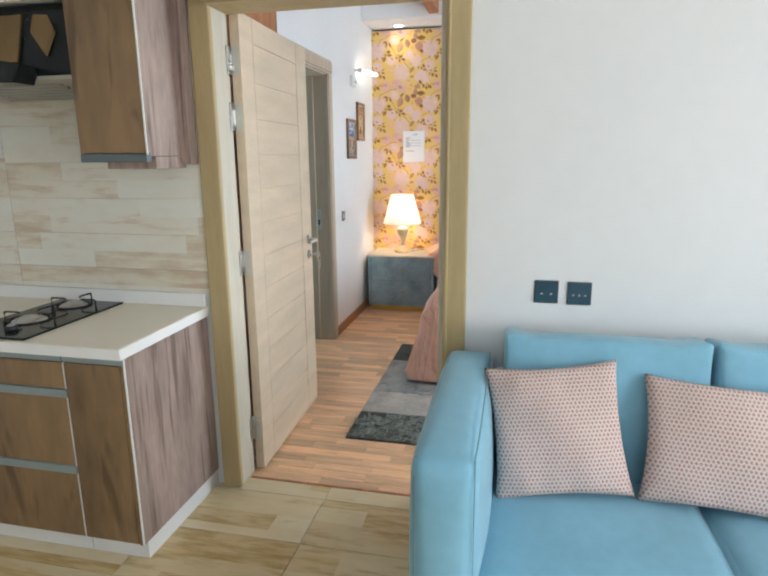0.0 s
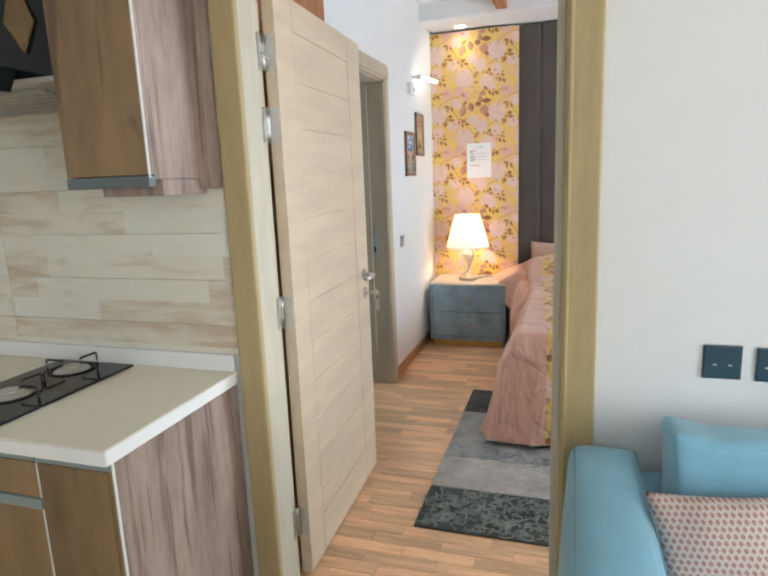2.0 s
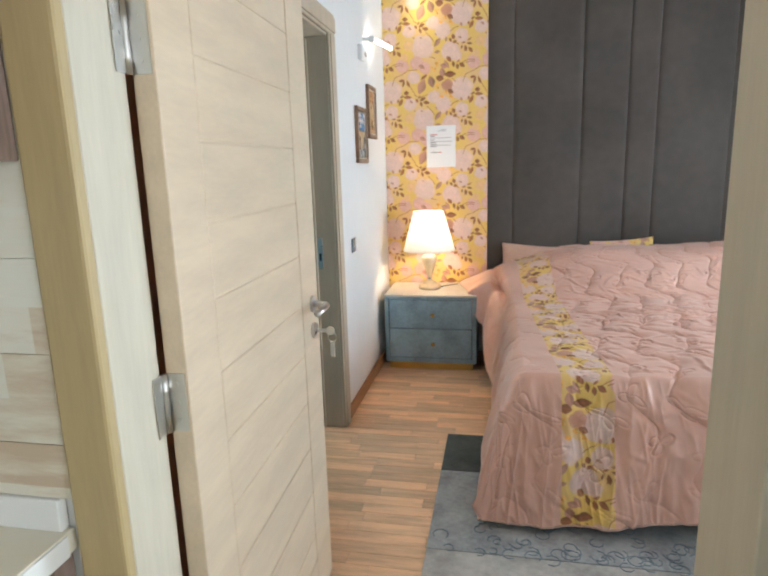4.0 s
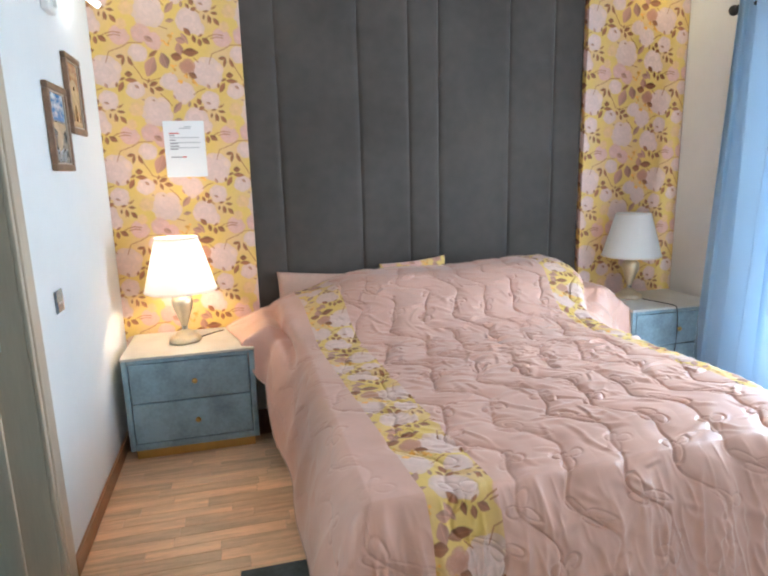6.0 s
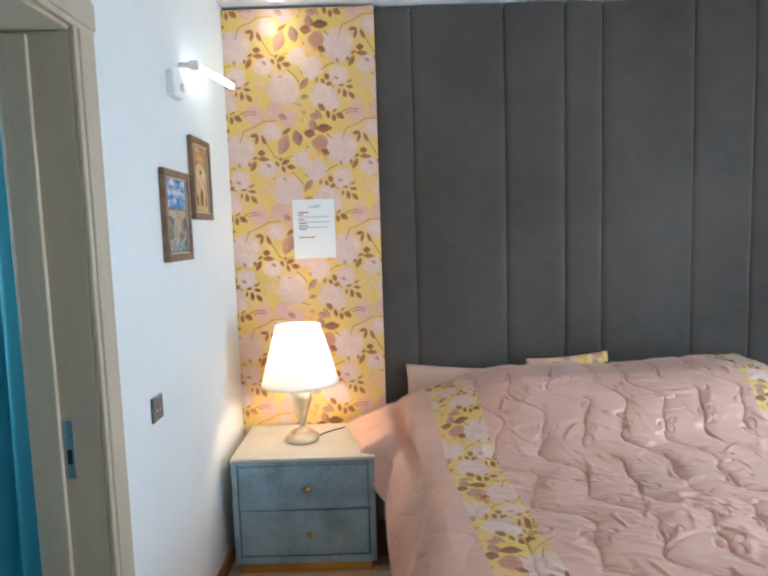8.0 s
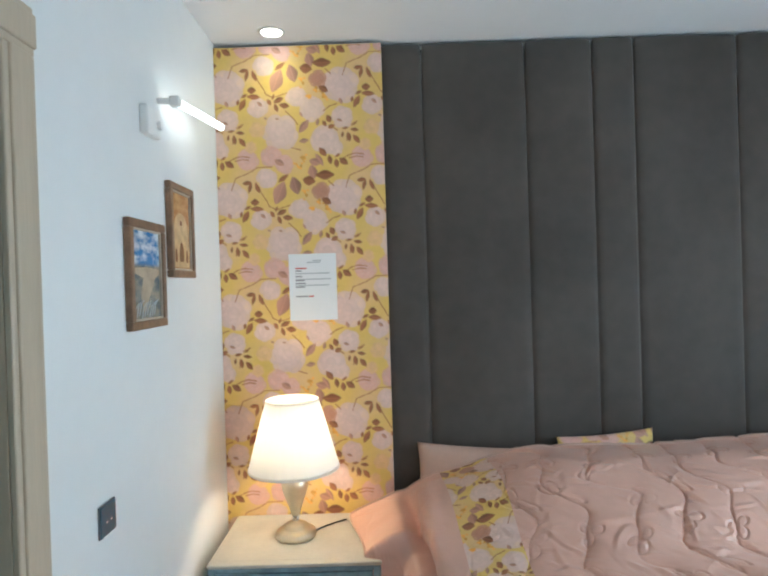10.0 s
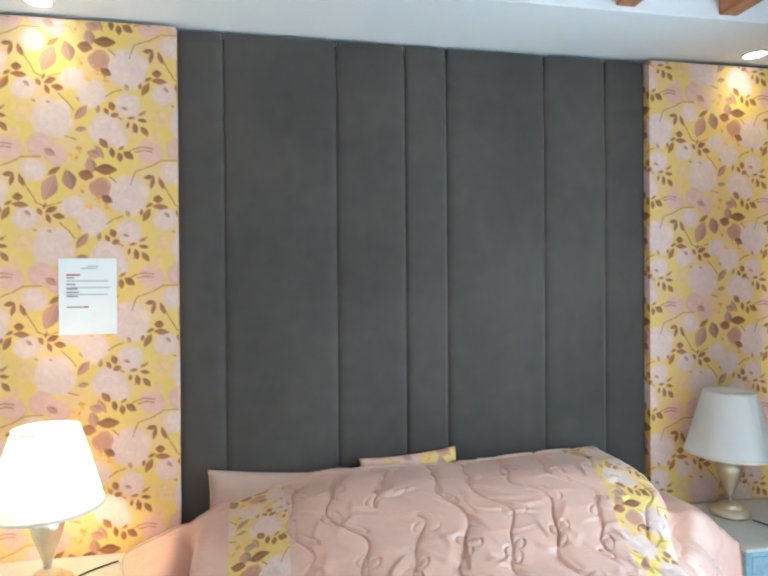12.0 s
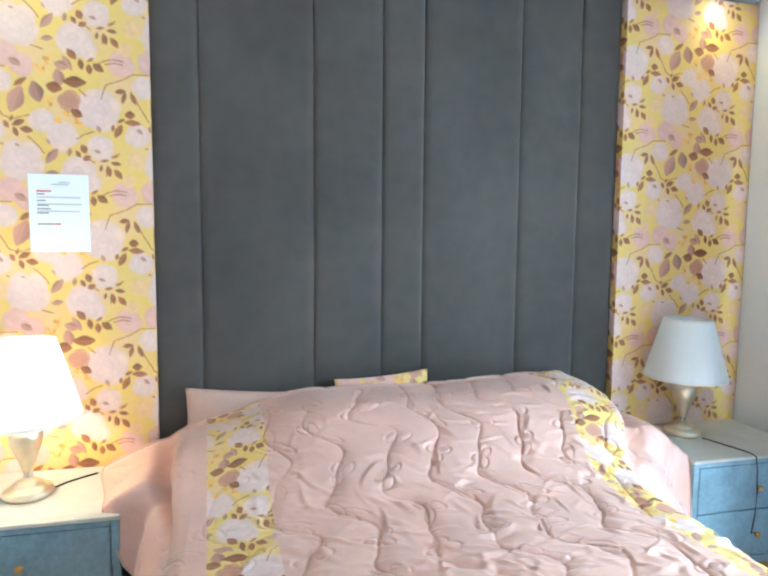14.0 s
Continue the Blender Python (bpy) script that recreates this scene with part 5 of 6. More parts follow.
for x in (-1.117, 1.934):
    dl = thing("downlight", (x, 5.855, 2.65), "lit round recessed downlight in the white bulkhead", "downlight", "downlights")
    part("trim_ring", lathe([(0.043, -0.001), (0.047, -0.006), (0.054, -0.006), (0.058, 0.0), (0.043, -0.001)], (x, 5.855, 2.65), 32), WHITEPLASTIC, dl, smooth=True)
    part("lens", disc((x, 5.855, 2.6485), (0, 0, 1), 0.0425, 0.003), SPOTGLOW, dl, "glowing lens")


# ---- window curtain ----
cr = thing("curtain_rod", (2.10, 4.3, 2.258), "black metal curtain rod with a knobbed finial", "curtain rod")
part("pole", rod([(2.10, 5.46, 2.258), (2.10, 4.0, 2.258), (2.10, 2.75, 2.258)], 0.013), BLACKMETAL, cr, smooth=True)
fin = part("finial", lathe([(0.0006, 0.0), (0.013, 0.0), (0.014, 0.008), (0.024, 0.012), (0.024, 0.018), (0.014, 0.022), (0.022, 0.032), (0.030, 0.045), (0.028, 0.06), (0.016, 0.07), (0.0006, 0.074)], (0, 0, 0), 20), BLACKMETAL, cr, smooth=True, local=True)
fin.matrix_basis = pose(0, 5.455 - 4.3, 0, -90)
for y in (5.44, 2.85):
    part("bracket", box(2.10, WALL_R, y - 0.006, y + 0.006, 2.238, 2.254, 0.002), BLACKMETAL, cr)
curtain = thing("curtain", (2.10, 5.1, 0.0), "pale blue gathered curtain drawn aside from the bright window", "curtain")
nu, nz = 240, 60
cuw = np.linspace(0, 1, nu)[None, :]
czz = np.linspace(2.30, 0.02, nz)[:, None]
low = (2.30 - czz) / 2.28
left_y, right_y = 5.43 + 0.075 * low, 4.80 - 0.05 * low
phase = 2 * np.pi * (8.6 * cuw + 0.75 * np.sin(6.1 * cuw + 0.6) + 0.25 * np.sin(11.7 * cuw + 1.5 * low))
CP = np.stack([2.095 + (0.054 + 0.02 * low) * np.sin(phase) + 0.010 * np.sin(2.7 * phase + 1) - 0.02 * low, left_y + (right_y - left_y) * (cuw + 0.016 * np.sin(phase * 2)), czz + 0 * cuw], -1)
cl = hang_grid("cloth", CP, CURTAIN, curtain)
# bathroom glimpse
sc = thing("shower_curtain", (-2.0, 4.9, 0.0), "teal shower curtain hanging in folds in the bathroom", "shower curtain")
su = np.linspace(0, 1, 120)[None, :]
szz = np.linspace(2.15, 0.03, 30)[:, None]
SP = np.stack([-1.66 - 1.1 * su + 0 * szz, 5.02 + 0.03 * np.sin(60 * su + szz) + 0.02 * np.sin(23 * su), szz + 0 * su], -1)
hang_grid("cloth", SP, TEALCLOTH, sc)
part("rail", rod([(-1.57, 5.02, 2.17), (-2.86, 5.02, 2.17)], 0.012), STEEL, sc, smooth=True)

# ---- rug ----
rug = thing("rug", (0.3, 3.65, 0.0), "flat patchwork rug in greys and slate blue under the bed foot", "rug")
def patch(x0, x1, y0, y1, mat, label=""):
    return part("patch", box(x0, x1, y0, y1, -0.001, 0.010, 0.002), mat, rug, label)
patch(-0.82, 0.30, 2.885, 3.21, RUGDARK, "charcoal ornamented patch")
patch(-0.82, 0.30, 3.214, 3.52, RUGGREY)
patch(-0.82, 0.30, 3.524, 4.10, RUGPALE)
patch(-0.82, 0.30, 4.104, 4.48, RUGDARK)
patch(0.304, 1.50, 2.885, 3.70, RUGBLUE)
patch(0.304, 1.50, 3.704, 4.48, RUGDARK)
bm = bmesh.new()
rr = random.Random(5)
for k in range(420):
    x, y, a = rr.uniform(-0.80, 0.28), rr.uniform(2.90, 3.19), rr.uniform(0, 6.28)
    r = rr.uniform(0.012, 0.03)
    pts = [(x + r * math.cos(a + t) * (1 + 0.3 * math.sin(3 * t)), y + r * 0.8 * math.sin(a + t), 0.0112) for t in np.linspace(0, rr.uniform(2.5, 5), 7)]
    rod(pts, 0.0040, 4, bm)
part("ornament", bm, RUGLINE, rug, "pale scrolled ornament")["kind"] = "stuff"
bm = bmesh.new()
for k in range(60):
    x, y, a = rr.uniform(-0.78, 0.28), rr.uniform(3.50, 3.74), rr.uniform(0, 6.28)
    r = rr.uniform(0.015, 0.03)
    rod([(x + r * math.cos(a + t), y + r * math.sin(a + t), 0.0112) for t in np.linspace(0, 4.5, 7)], 0.002, 4, bm)
part("ornament", bm, RUGBLUE, rug, "slate blue ring ornament")["kind"] = "stuff"

# ---- sofa ----
sofa = thing("sofa", (0.55, 1.85, 0.0), "pale blue upholstered sofa with loose back cushions against the wall", "sofa")
ARM_L, ARM_R, SOFA_F, SOFA_B, SOFA_R = -0.215, -0.050, 1.42, 2.255, 1.85
part("base", soft_box(ARM_R, SOFA_R, 1.46, 2.24, 0.06, 0.27, 0.02, 0.004), SOFA, sofa, smooth=True)
arm = part("arm", soft_box(ARM_L, ARM_R, SOFA_F, SOFA_B, 0.05, 0.752, 0.035, 0.024, 18, 3), SOFA, sofa, smooth=True)
part("seam", rod([(ARM_R - 0.008, SOFA_F - 0.002, 0.08), (ARM_R - 0.008, SOFA_F - 0.002, 0.70), (ARM_R - 0.010, SOFA_F + 0.02, 0.752), (ARM_R - 0.006, 1.6, 0.763), (ARM_R - 0.006, 1.9, 0.765), (ARM_R - 0.010, 2.22, 0.756)], 0.0018, 6), PIPING, arm)
part("seam", rod([(ARM_L + 0.012, SOFA_F + 0.004, 0.08), (ARM_L + 0.012, SOFA_F + 0.004, 0.70), (ARM_L + 0.014, SOFA_F + 0.03, 0.745), (ARM_L + 0.014, 2.22, 0.752)], 0.0018, 6), PIPING, arm)
part("arm", soft_box(SOFA_R, SOFA_R + 0.15, SOFA_F, SOFA_B, 0.05, 0.752, 0.035, 0.014, 10, 4), SOFA, sofa, smooth=True)
part("back_frame", soft_box(ARM_R, SOFA_R, 2.12, SOFA_B, 0.2, 0.70, 0.03, 0.006), SOFA, sofa, smooth=True)
for i, (a, b) in enumerate(((-0.060, 0.585), (0.590, 1.215), (1.22, 1.845))):
    part("seat_cushion", soft_box(a, b, 1.43, 2.06, 0.25, 0.43, 0.04, 0.018, 14, i), SOFA, sofa, smooth=True)
for i, (a, b) in enumerate(((0.0, 0.612), (0.640, 1.24), (1.25, 1.83))):
    bm = soft_box(a, b, -0.085, 0.085, -0.225, 0.225, 0.016, 0.013, 20, 7 + i)
    for v in bm.verts:
        ear = max(0.0, abs(v.co.x - (a + b) / 2) / ((b - a) / 2) - 0.75) * max(0.0, v.co.z / 0.225 - 0.7) / 0.075
        v.co.z += 0.018 * ear
        v.co.x += 0.008 * ear * (1 if v.co.x > (a + b) / 2 else -1)
    turned(bm, Matrix.Translation((0, 2.09, 0.637)) @ Matrix.Rotation(radians(-9), 4, "X"))
    part("back_cushion", bm, SOFA, sofa, smooth=True)
for x in (-0.17, 1.95):
    for y in (1.48, 2.2):
        part("foot", box(x - 0.025, x + 0.025, y - 0.025, y + 0.025, 0.0, 0.06, 0.004), BLACKMETAL, sofa)


def dotted(name):
    """Off-white cloth with a fine printed lozenge repeat in rust."""
    m = bpy.data.materials.new(name)
    m.use_nodes = True
    n, l = m.node_tree.nodes, m.node_tree.links
    b = n["Principled BSDF"]
    co = n.new("ShaderNodeTexCoord")
    sep = n.new("ShaderNodeSeparateXYZ")
    l.new(co.outputs["Object"], sep.inputs[0])

    def op(kind, a, c=None):
        k = n.new("ShaderNodeMath")
        k.operation = kind
        for i, v in enumerate((a, c)):
            if v is None:
                continue
            if isinstance(v, (int, float)):
                k.inputs[i].default_value = v
            else:
                l.new(v, k.inputs[i])
        return k.outputs[0]
    w, h = 0.0120, 0.0120
    rows = op("DIVIDE", sep.outputs[2], h)
    odd = op("MODULO", op("FLOOR", op("ADD", rows, 1000)), 2)
    cols = op("ADD", op("DIVIDE", sep.outputs[0], w), op("MULTIPLY", odd, 0.5))
    fx = op("ABSOLUTE", op("SUBTRACT", op("FRACT", op("ADD", cols, 1000)), 0.5))
    fz = op("ABSOLUTE", op("SUBTRACT", op("FRACT", op("ADD", rows, 1000)), 0.5))
    inside = op("LESS_THAN", op("ADD", op("MULTIPLY", fx, 1.25), fz), 0.44)
    core = op("LESS_THAN", op("ADD", op("MULTIPLY", fx, 1.25), fz), 0.17)
    mix = n.new("ShaderNodeMix")
    mix.data_type = "RGBA"
    l.new(op("SUBTRACT", inside, op("MULTIPLY", core, 0.6)), mix.inputs[0])
    mix.inputs[6].default_value, mix.inputs[7].default_value = (0.68, 0.58, 0.53, 1), (0.42, 0.18, 0.15, 1)
    l.new(mix.outputs[2], b.inputs["Base Color"])
    b.inputs["Roughness"].default_value = 0.85
    fine = n.new("ShaderNodeTexNoise")
    fine.inputs["Scale"].default_value = 700
    bp = n.new("ShaderNodeBump")
    bp.inputs["Strength"].default_value, bp.inputs["Distance"].default_value = 0.3, 0.001
    l.new(co.outputs["Object"], fine.inputs[0])
    l.new(fine.outputs[0], bp.inputs["Height"])
    l.new(bp.outputs[0], b.inputs["Normal"])
    return m


DOTS = dotted("rust_lozenge_print")
for at, w, h, ry, rz, sd in (((0.160, 1.905, 0.628), 0.405, 0.405, -6.5, 3, 11), ((0.665, 1.905, 0.617), 0.52, 0.375, 1.5, -4, 12)):
    ob = solo("throw_cushion", pillow(w, h, 0.155, 34, 0.13, sd, 0.010), DOTS, "square off-white cushion with small rust lozenges on the sofa" if sd == 11 else "oblong off-white cushion with small rust lozenges on the sofa", "cushion", smooth=True)
    ob.matrix_world = pose(*at, -24, 0, rz) @ pose(0, 0, 0, 0, ry, 0)
    ob["group"] = "sofa cushions"

# picture edge on the sofa wall
pf = thing("picture", (1.0, 2.28, 1.36), "plain grey framed picture on the white sofa wall", "picture")
for a, b, c, d in ((0.868, 1.30, 1.245, 1.262), (0.868, 1.30, 1.448, 1.465), (0.868, 0.885, 1.262, 1.448), (1.283, 1.30, 1.262, 1.448)):
    part("frame_bar", box(a, b, 2.262, 2.279, c, d, 0.003), PROFILE, pf)
part("print", box(0.885, 1.283, 2.272, 2.278, 1.262, 1.448), PALEINK, pf)

# ---- kitchen ----
CAB_END, CAB_F, CAB_BACK, TOP_Z = -1.262, 1.80, 2.355, 0.838


def base_unit(x0, x1, fronts, label, end=False):
    ob = thing("base_cabinet", ((x0 + x1) / 2, 2.08, 0.0), label, "kitchen cabinet", "base cabinets")
    part("carcass", box(x0 + 0.001, x1 - (0.018 if end else 0.001), CAB_F + 0.02, CAB_BACK, 0.075, 0.795), WHITELAM, ob)
    part("plinth", box(x0, x1 - 0.004, CAB_F + 0.03, CAB_BACK, 0.0, 0.072, 0.002), WHITELAM, ob, "white plinth")
    if end:
        part("face_filler", box(x1 - 0.0175, x1 - 0.0048, CAB_F + 0.0005, CAB_F + 0.0062, 0.074, 0.767, 0.001), WOODCAB, ob)
        part("end_panel", box(x1 - 0.017, x1, CAB_F + 0.0065, CAB_BACK, 0.074, 0.797, 0.0015), WOODEND, ob, "wood-grain end panel in a paler, lit rosy brown")
        part("edge_strip", box(x1 - 0.0045, x1 + 0.0008, CAB_F - 0.001, CAB_F + 0.006, 0.074, 0.797, 0.001), WHITELAM, ob, "white edge strip")
    part("finger_rail", box(x0, x1 - 0.001, CAB_F - 0.004, CAB_F + 0.03, 0.768, 0.797, 0.003), RAIL, ob, "grey aluminium finger rail")
    last = x1 - (0.0185 if end else 0.0)
    for z0, z1, rail in fronts:
        d = part("front", box(x0 + 0.002, last - 0.002, CAB_F, CAB_F + 0.019, z0, z1, 0.0015), WOODCAB, ob, "brown knotty wood-grain front")
        if rail:
            part("handle_rail", box(x0 + 0.002, last - 0.002, CAB_F - 0.003, CAB_F + 0.03, z1, z1 + rail, 0.003), RAIL, d, "grey aluminium handle rail")
        if not end:
            part("edge_strip", box(last - 0.0015, last + 0.0006, CAB_F - 0.0005, CAB_F + 0.018, z0, z1), WHITELAM, d)
    return ob


base_unit(-1.505, CAB_END, [(0.078, 0.764, 0)], "brown wood-grain base unit with one tall front", True)
drawers = [(0.078, 0.335, 0.03), (0.368, 0.632, 0.03), (0.666, 0.764, 0)]
base_unit(-2.105, -1.507, drawers, "brown wood-grain base unit with three drawers")
base_unit(-2.705, -2.107, drawers, "brown wood-grain base unit with three drawers")

ct = thing("worktop", (-2.1, 2.06, 0.80), "cream stone worktop with white front edge and upstand", "worktop")
part("slab", box(-2.9, -1.252, 1.772, 2.358, 0.799, TOP_Z, 0.003), COUNTER, ct)
part("front_edge", box(-2.9, -1.249, 1.768, 1.7722, 0.799, TOP_Z - 0.002, 0.001), COUNTEREDGE, ct)
part("side_edge", box(-1.2522, -1.248, 1.7722, 2.335, 0.799, TOP_Z - 0.002, 0.001), COUNTEREDGE, ct)
part("upstand", box(-2.9, -1.262, 2.338, 2.3585, TOP_Z, 0.895, 0.003), COUNTEREDGE, ct)

hob = thing("gas_hob", (-1.80, 2.06, TOP_Z), "two-burner black glass gas hob set in the worktop", "hob")
part("glass_plate", box(-1.955, -1.638, 1.785, 2.32, TOP_Z + 0.001, TOP_Z + 0.009, 0.003), BLACKGLASS, hob)
for cy, r in ((1.995, 0.046), (2.228, 0.040)):
    cx = -1.812
    b = part("burner", lathe([(0.0006, 0.0), (r + 0.016, 0.0), (r + 0.014, 0.003), (r, 0.005), (r, 0.010), (r - 0.006, 0.012), (0.0006, 0.012)], (cx, cy, TOP_Z + 0.009), 28), STEEL, hob, "steel burner ring", True)
    part("burner_cap", lathe([(0.0006, 0.012), (r * 0.66, 0.012), (r * 0.66, 0.0155), (r * 0.55, 0.017), (0.0006, 0.017)], (cx, cy, TOP_Z + 0.009), 28), STEEL, b, "flat steel burner cap", True)
    g = part("pan_support", rod([(cx + (r + 0.026) * math.cos(a), cy + (r + 0.026) * math.sin(a), TOP_Z + 0.0115) for a in np.linspace(0, 6.2832, 25)], 0.0025, 6), IRON, hob, "black iron pan support", True)
    for a in (0.0, 1.5708, 3.1416, 4.7124):
        ca, sa = math.cos(a), math.sin(a)
        part("prong", rod([(cx + q * ca, cy + q * sa, TOP_Z + z) for q, z in ((r + 0.068, 0.009), (r + 0.069, 0.031), (r + 0.064, 0.037), (r + 0.03, 0.0375), (r + 0.004, 0.0375), (r - 0.002, 0.033))], 0.0036, 8), IRON, g, smooth=True)
for kx in (-1.881, -1.768):
    k = part("knob", lathe([(0.0006, 0.0), (0.022, 0.0), (0.021, 0.012), (0.017, 0.017), (0.0006, 0.017)], (kx, 1.868, TOP_Z + 0.009), 24), BLACKMETAL, hob, "black control knob with a steel face", True)
    part("knob_face", lathe([(0.0006, 0.017), (0.015, 0.017), (0.0135, 0.021), (0.0006, 0.0215)], (kx, 1.868, TOP_Z + 0.009), 24), STEEL, k, "steel knob face", True)


def wall_unit(x0, x1, z0, z1, white_side, label):
    ob = thing("wall_cabinet", ((x0 + x1) / 2, 2.2, z0), label, "kitchen cabinet", "wall cabinets")
    part("carcass", box(x0, x1, 2.0895, CAB_BACK - 0.012, z0 - 0.0, z1, 0.001), WHITELAM if white_side else WOODEND, ob)
    part("front", box(x0 + 0.002, x1 - 0.0, 2.0735, 2.089, z0 + 0.012, z1, 0.0015), WOODEND, ob, "wood-grain door core in the lit rosy tone")
    part("front_face", box(x0 + 0.002, x1 - 0.0045, 2.068, 2.0733, z0 + 0.012, z1, 0.001), WOODCAB, ob, "brown knotty wood-grain face")
    part("edge_strip", box(x1 - 0.004, x1 + 0.001, 2.0675, 2.073, z0 + 0.004, z1), WHITELAM, ob, "white edge strip")
    part("handle_rail", box(x0 + 0.002, x1, 2.064, 2.092, z0 - 0.02, z0 + 0.010, 0.003), PROFILE, ob, "dark metal handle rail")
    if not white_side:
        part("scribe_filler", box(x1 + 0.0005, -1.2392, 2.285, CAB_BACK - 0.012, z0 - 0.03, z1, 0.001), WOODEND, ob)
        part("light_pelmet", box(x0 + 0.07, x1 - 0.002, 2.12, 2.32, z0 - 0.045, z0 - 0.001, 0.002), WOODEND, ob, "wooden pelmet under the unit")
    return ob


wall_unit(-1.555, -1.278, 1.462, 2.70, False, "knotty brown wall cabinet with an end panel in a lit rosy tone")
wall_unit(-2.75, -2.172, 1.462, 2.70, True, "knotty brown wall cabinet with a white side")
hc = thing("wall_cabinet", (-1.86, 2.2, 2.0), "knotty brown wall cabinet over the cooker hood", "kitchen cabinet", "wall cabinets")
part("carcass", box(-2.17, -1.557, 2.09, CAB_BACK - 0.012, 2.005, 2.70), WHITELAM, hc)
part("front", box(-2.168, -1.559, 2.068, 2.089, 2.02, 2.70, 0.0015), WOODCAB, hc)
part("edge_strip", box(-2.168, -1.559, 2.064, 2.089, 2.0, 2.0195, 0.002), COUNTER, hc, "cream bottom strip")

hd = thing("cooker_hood", (-1.86, 2.2, 1.72), "black glass cooker hood with a blue indicator light", "cooker hood")


def prism(profile, x0, x1):
    bm = bmesh.new()
    a = [bm.verts.new((x0, y, z)) for y, z in profile]
    b = [bm.verts.new((x1, y, z)) for y, z in profile]
    bm.faces.new(a)
    bm.faces.new(b[::-1])
    for i in range(len(a)):
        bm.faces.new((a[i], a[(i + 1) % len(a)], b[(i + 1) % len(a)], b[i]))
    return bm


part("body", prism([(2.34, 1.998), (2.12, 1.998), (2.095, 1.97), (2.10, 1.80), (2.10, 1.752), (2.34, 1.752)], -2.085, -1.562), BLACKGLASS, hd)


def outline(points, y0, y1):
    """A flat shape given by (x, z) corners, as thick as y0 to y1."""
    bm = bmesh.new()
    a = [bm.verts.new((x, y0, z)) for x, z in points]
    b = [bm.verts.new((x, y1, z)) for x, z in points]
    bm.faces.new(a)
    bm.faces.new(b[::-1])
    for i in range(len(a)):
        bm.faces.new((a[i], a[(i + 1) % len(a)], b[(i + 1) % len(a)], b[i]))
    bmesh.ops.bevel(bm, geom=bm.edges[:], offset=0.002, segments=1, affect="EDGES")
    return bm


# panes that carry the room's brown reflection as their colour
part("glass_panel", outline([(-2.05, 1.962), (-1.745, 1.962), (-1.79, 1.80), (-1.985, 1.80)], 2.086, 2.097), HOODGLASS, hd, "front glass coloured brown for the room's reflection")
part("glass_panel", outline([(-1.722, 1.900), (-1.700, 1.960), (-1.640, 1.955), (-1.615, 1.895), (-1.664, 1.815)], 2.088, 2.097), HOODGLASS, hd)
part("control_lip", outline([(-2.163, 1.795), (-2.05, 1.812), (-1.88, 1.810), (-1.79, 1.797), (-1.700, 1.777), (-1.735, 1.719), (-2.14, 1.721)], 1.995, 2.093), BLACKGLASS, hd, "curved black glass control lip")
part("inner_tray", prism([(2.094, 1.7515), (2.335, 1.7515), (2.335, 1.695), (2.094, 1.738)], -2.08, -1.566), FILTER, hd, "pale filter tray")
for k in range(6):
    slat_z = 1.733 - 0.178 * (0.041 + 0.032 * k)
    part("filter_slat", box(-2.05 + 0.005 * k, -1.66, 2.135 + 0.032 * k, 2.153 + 0.032 * k, slat_z - 0.006, slat_z + 0.006, 0.002), FILTER, hd)
part("indicator", box(-1.944, -1.922, 1.9928, 1.9952, 1.760, 1.770, 0.001), BLUELED, hd, "small blue indicator light")
solo("wall_socket", box(-2.36, -2.285, 2.338, 2.346, 0.99, 1.07, 0.003), WHITEPLASTIC, "white plastic socket on the tiled wall", "socket")

# ---- tiles and strips ----
def shared(name, bm, mat):
    return mesh_of(name, bm, mat)


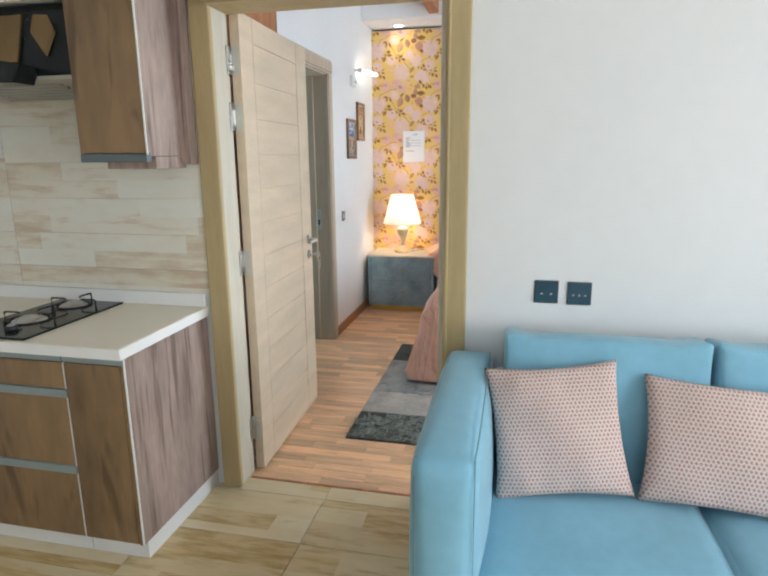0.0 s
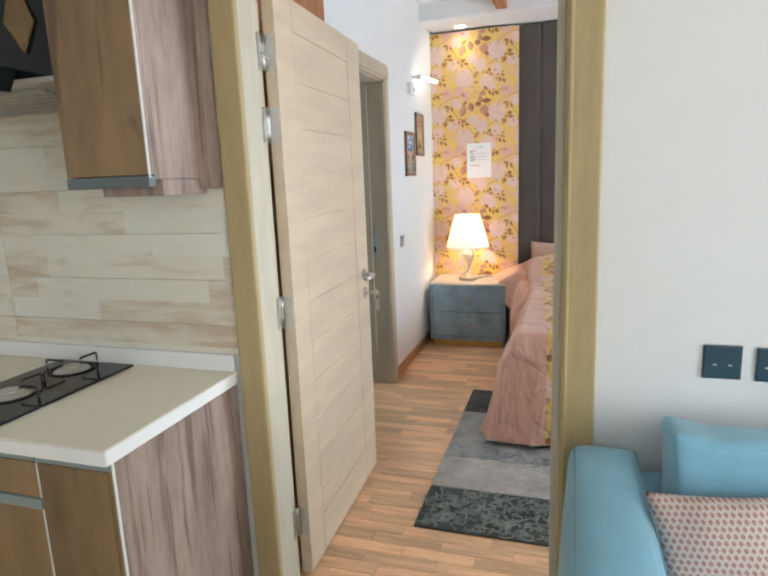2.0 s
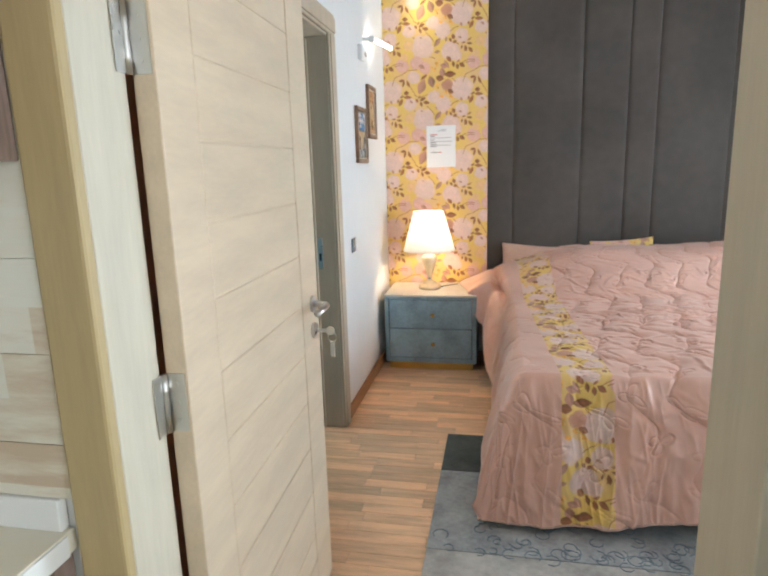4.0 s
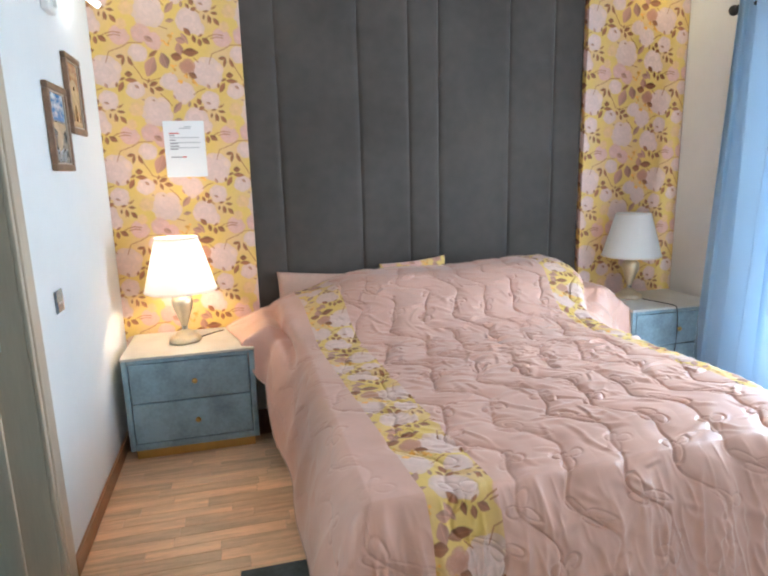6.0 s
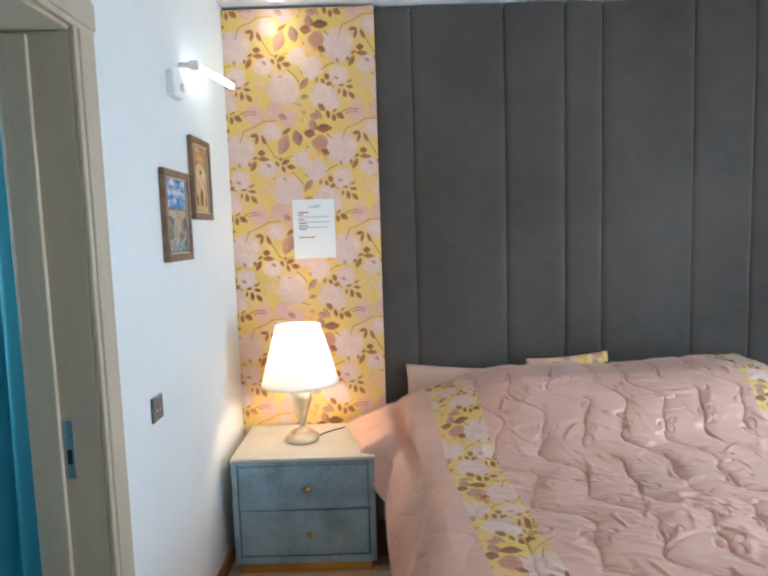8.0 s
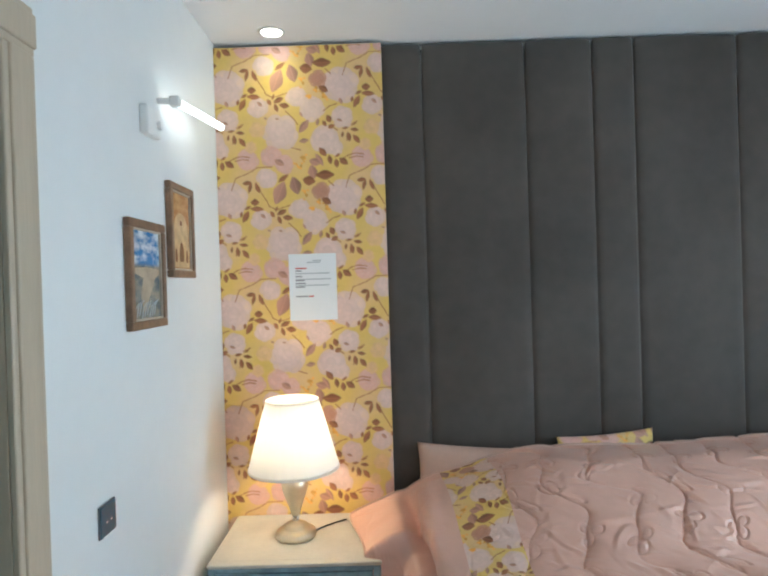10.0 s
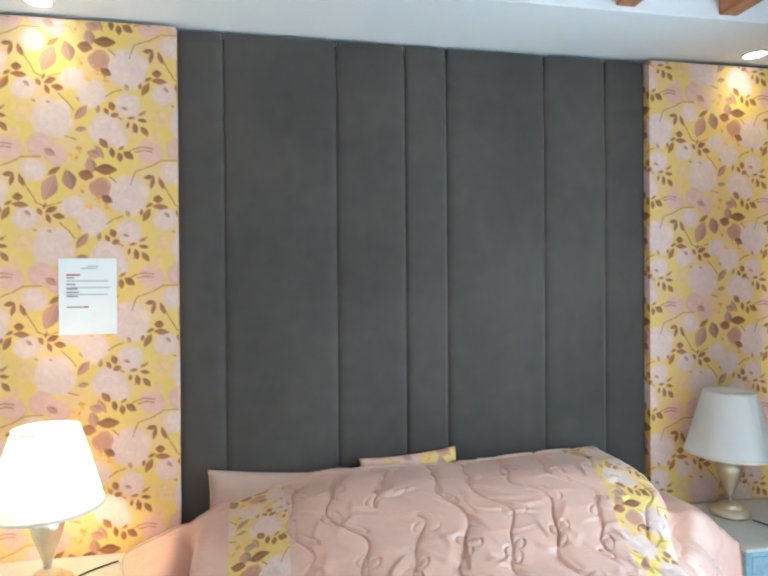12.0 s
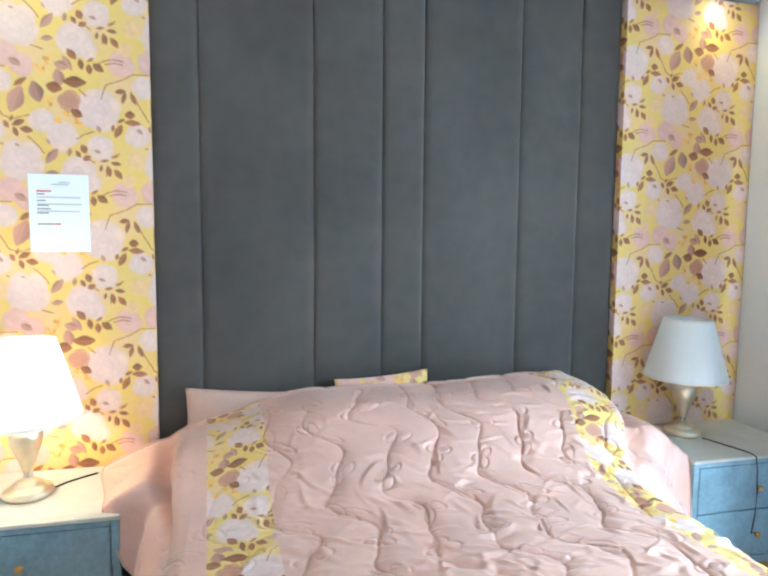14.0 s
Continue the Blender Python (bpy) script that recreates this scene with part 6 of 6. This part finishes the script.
wt = thing("wall_tiles", (-2.0, 2.35, 0.895), "pale wood-print ceramic tiles behind the worktop", kind="structure")
part("grout_bed", box(-3.05, -1.236, 2.3505, 2.3595, 0.896, 2.0), WALLGROUT, wt)
TILE_W, TILE_H = 0.945, 0.150
for r in range(-3, 5):
    for c in range(0, 2):
        z = 1.366 + TILE_H * r
        x = -2.172 + TILE_W * (0.5 - c)
        lo, hi = max(x - TILE_W / 2 + 0.0008, -3.05), min(x + TILE_W / 2 - 0.0008, -1.235)
        zl, zh = max(z - TILE_H / 2 + 0.0006, 0.896), min(z + TILE_H / 2 - 0.0006, 2.0)
        if hi - lo < 0.02 or zh - zl < 0.02:
            continue
        ob = new("tile", shared("tile", box(lo - x, hi - x, -0.0045, 0.0045, zl - z, zh - z, 0.0006, 1), TILE))
        ob.parent = wt
        ob.location = Vector((x, 2.3495, z)) - wt.location

ft = thing("floor_tiles", (0, 0, 0), "wood-print ceramic floor tiles in warm beige", kind="structure")
ftile_me = shared("tile", box(-0.2985, 0.2985, -0.1485, 0.1485, -0.006, 0.0, 0.0012, 1), FTILE)
for r in range(16):
    for c in range(-5, 6):
        y = 2.175 - 0.30 * r
        x = -0.45 + 0.6 * c
        if not (-3.1 < x < 2.9):
            continue
        ob = new("tile", ftile_me)
        ob.parent, ob.location = ft, (x, y, 0.0)
for c in range(-5, 6):
    ob = new("tile", shared("tile", box(-0.2985, 0.2985, -0.0515, 0.0485, -0.006, 0.0, 0.0012, 1), FTILE) if c == -5 else ft.children[-1].data)
    ob.parent, ob.location = ft, (-0.45 + 0.6 * c, 2.3785, 0.0)

fs = thing("floor_strips", (0, 0, 0), "three-strip laminate floor in warm mixed browns", kind="structure")
strip_me = {n: shared("strip", box(-n / 2 + 0.0006, n / 2 - 0.0006, -0.0319, 0.0319, -0.008, 0.0, 0.0008, 1), PLANK) for n in (0.28, 0.36, 0.44)}
rs = random.Random(9)
rest = bmesh.new()
for r in range(56):
    y = 2.462 + 0.065 * r
    x = -1.40 - rs.uniform(0, 0.3)
    while x < 2.2:
        n = rs.choice((0.28, 0.36, 0.44))
        if x < -0.15 and y < 5.6 and x + n > -1.40:
            ob = new("strip", strip_me[n])
            ob.parent, ob.location = fs, (x + n / 2, y, 0.0)
        elif x >= -0.15:
            box(x + 0.0006, min(x + n, 2.2) - 0.0006, y - 0.0319, y + 0.0319, -0.008, 0.0, bm=rest)
        x += n
# the same laminate in a darker tone, without the painted lamplight
far = part("far_strips", rest, material("unlit_laminate_strip", (0.58, 0.39, 0.26), 0.38, vary=0.2, scale=4, stretch=(1.2, 14, 1), dark=(0.34, 0.21, 0.13), bump=0.05), fs)
far["kind"] = "stuff"
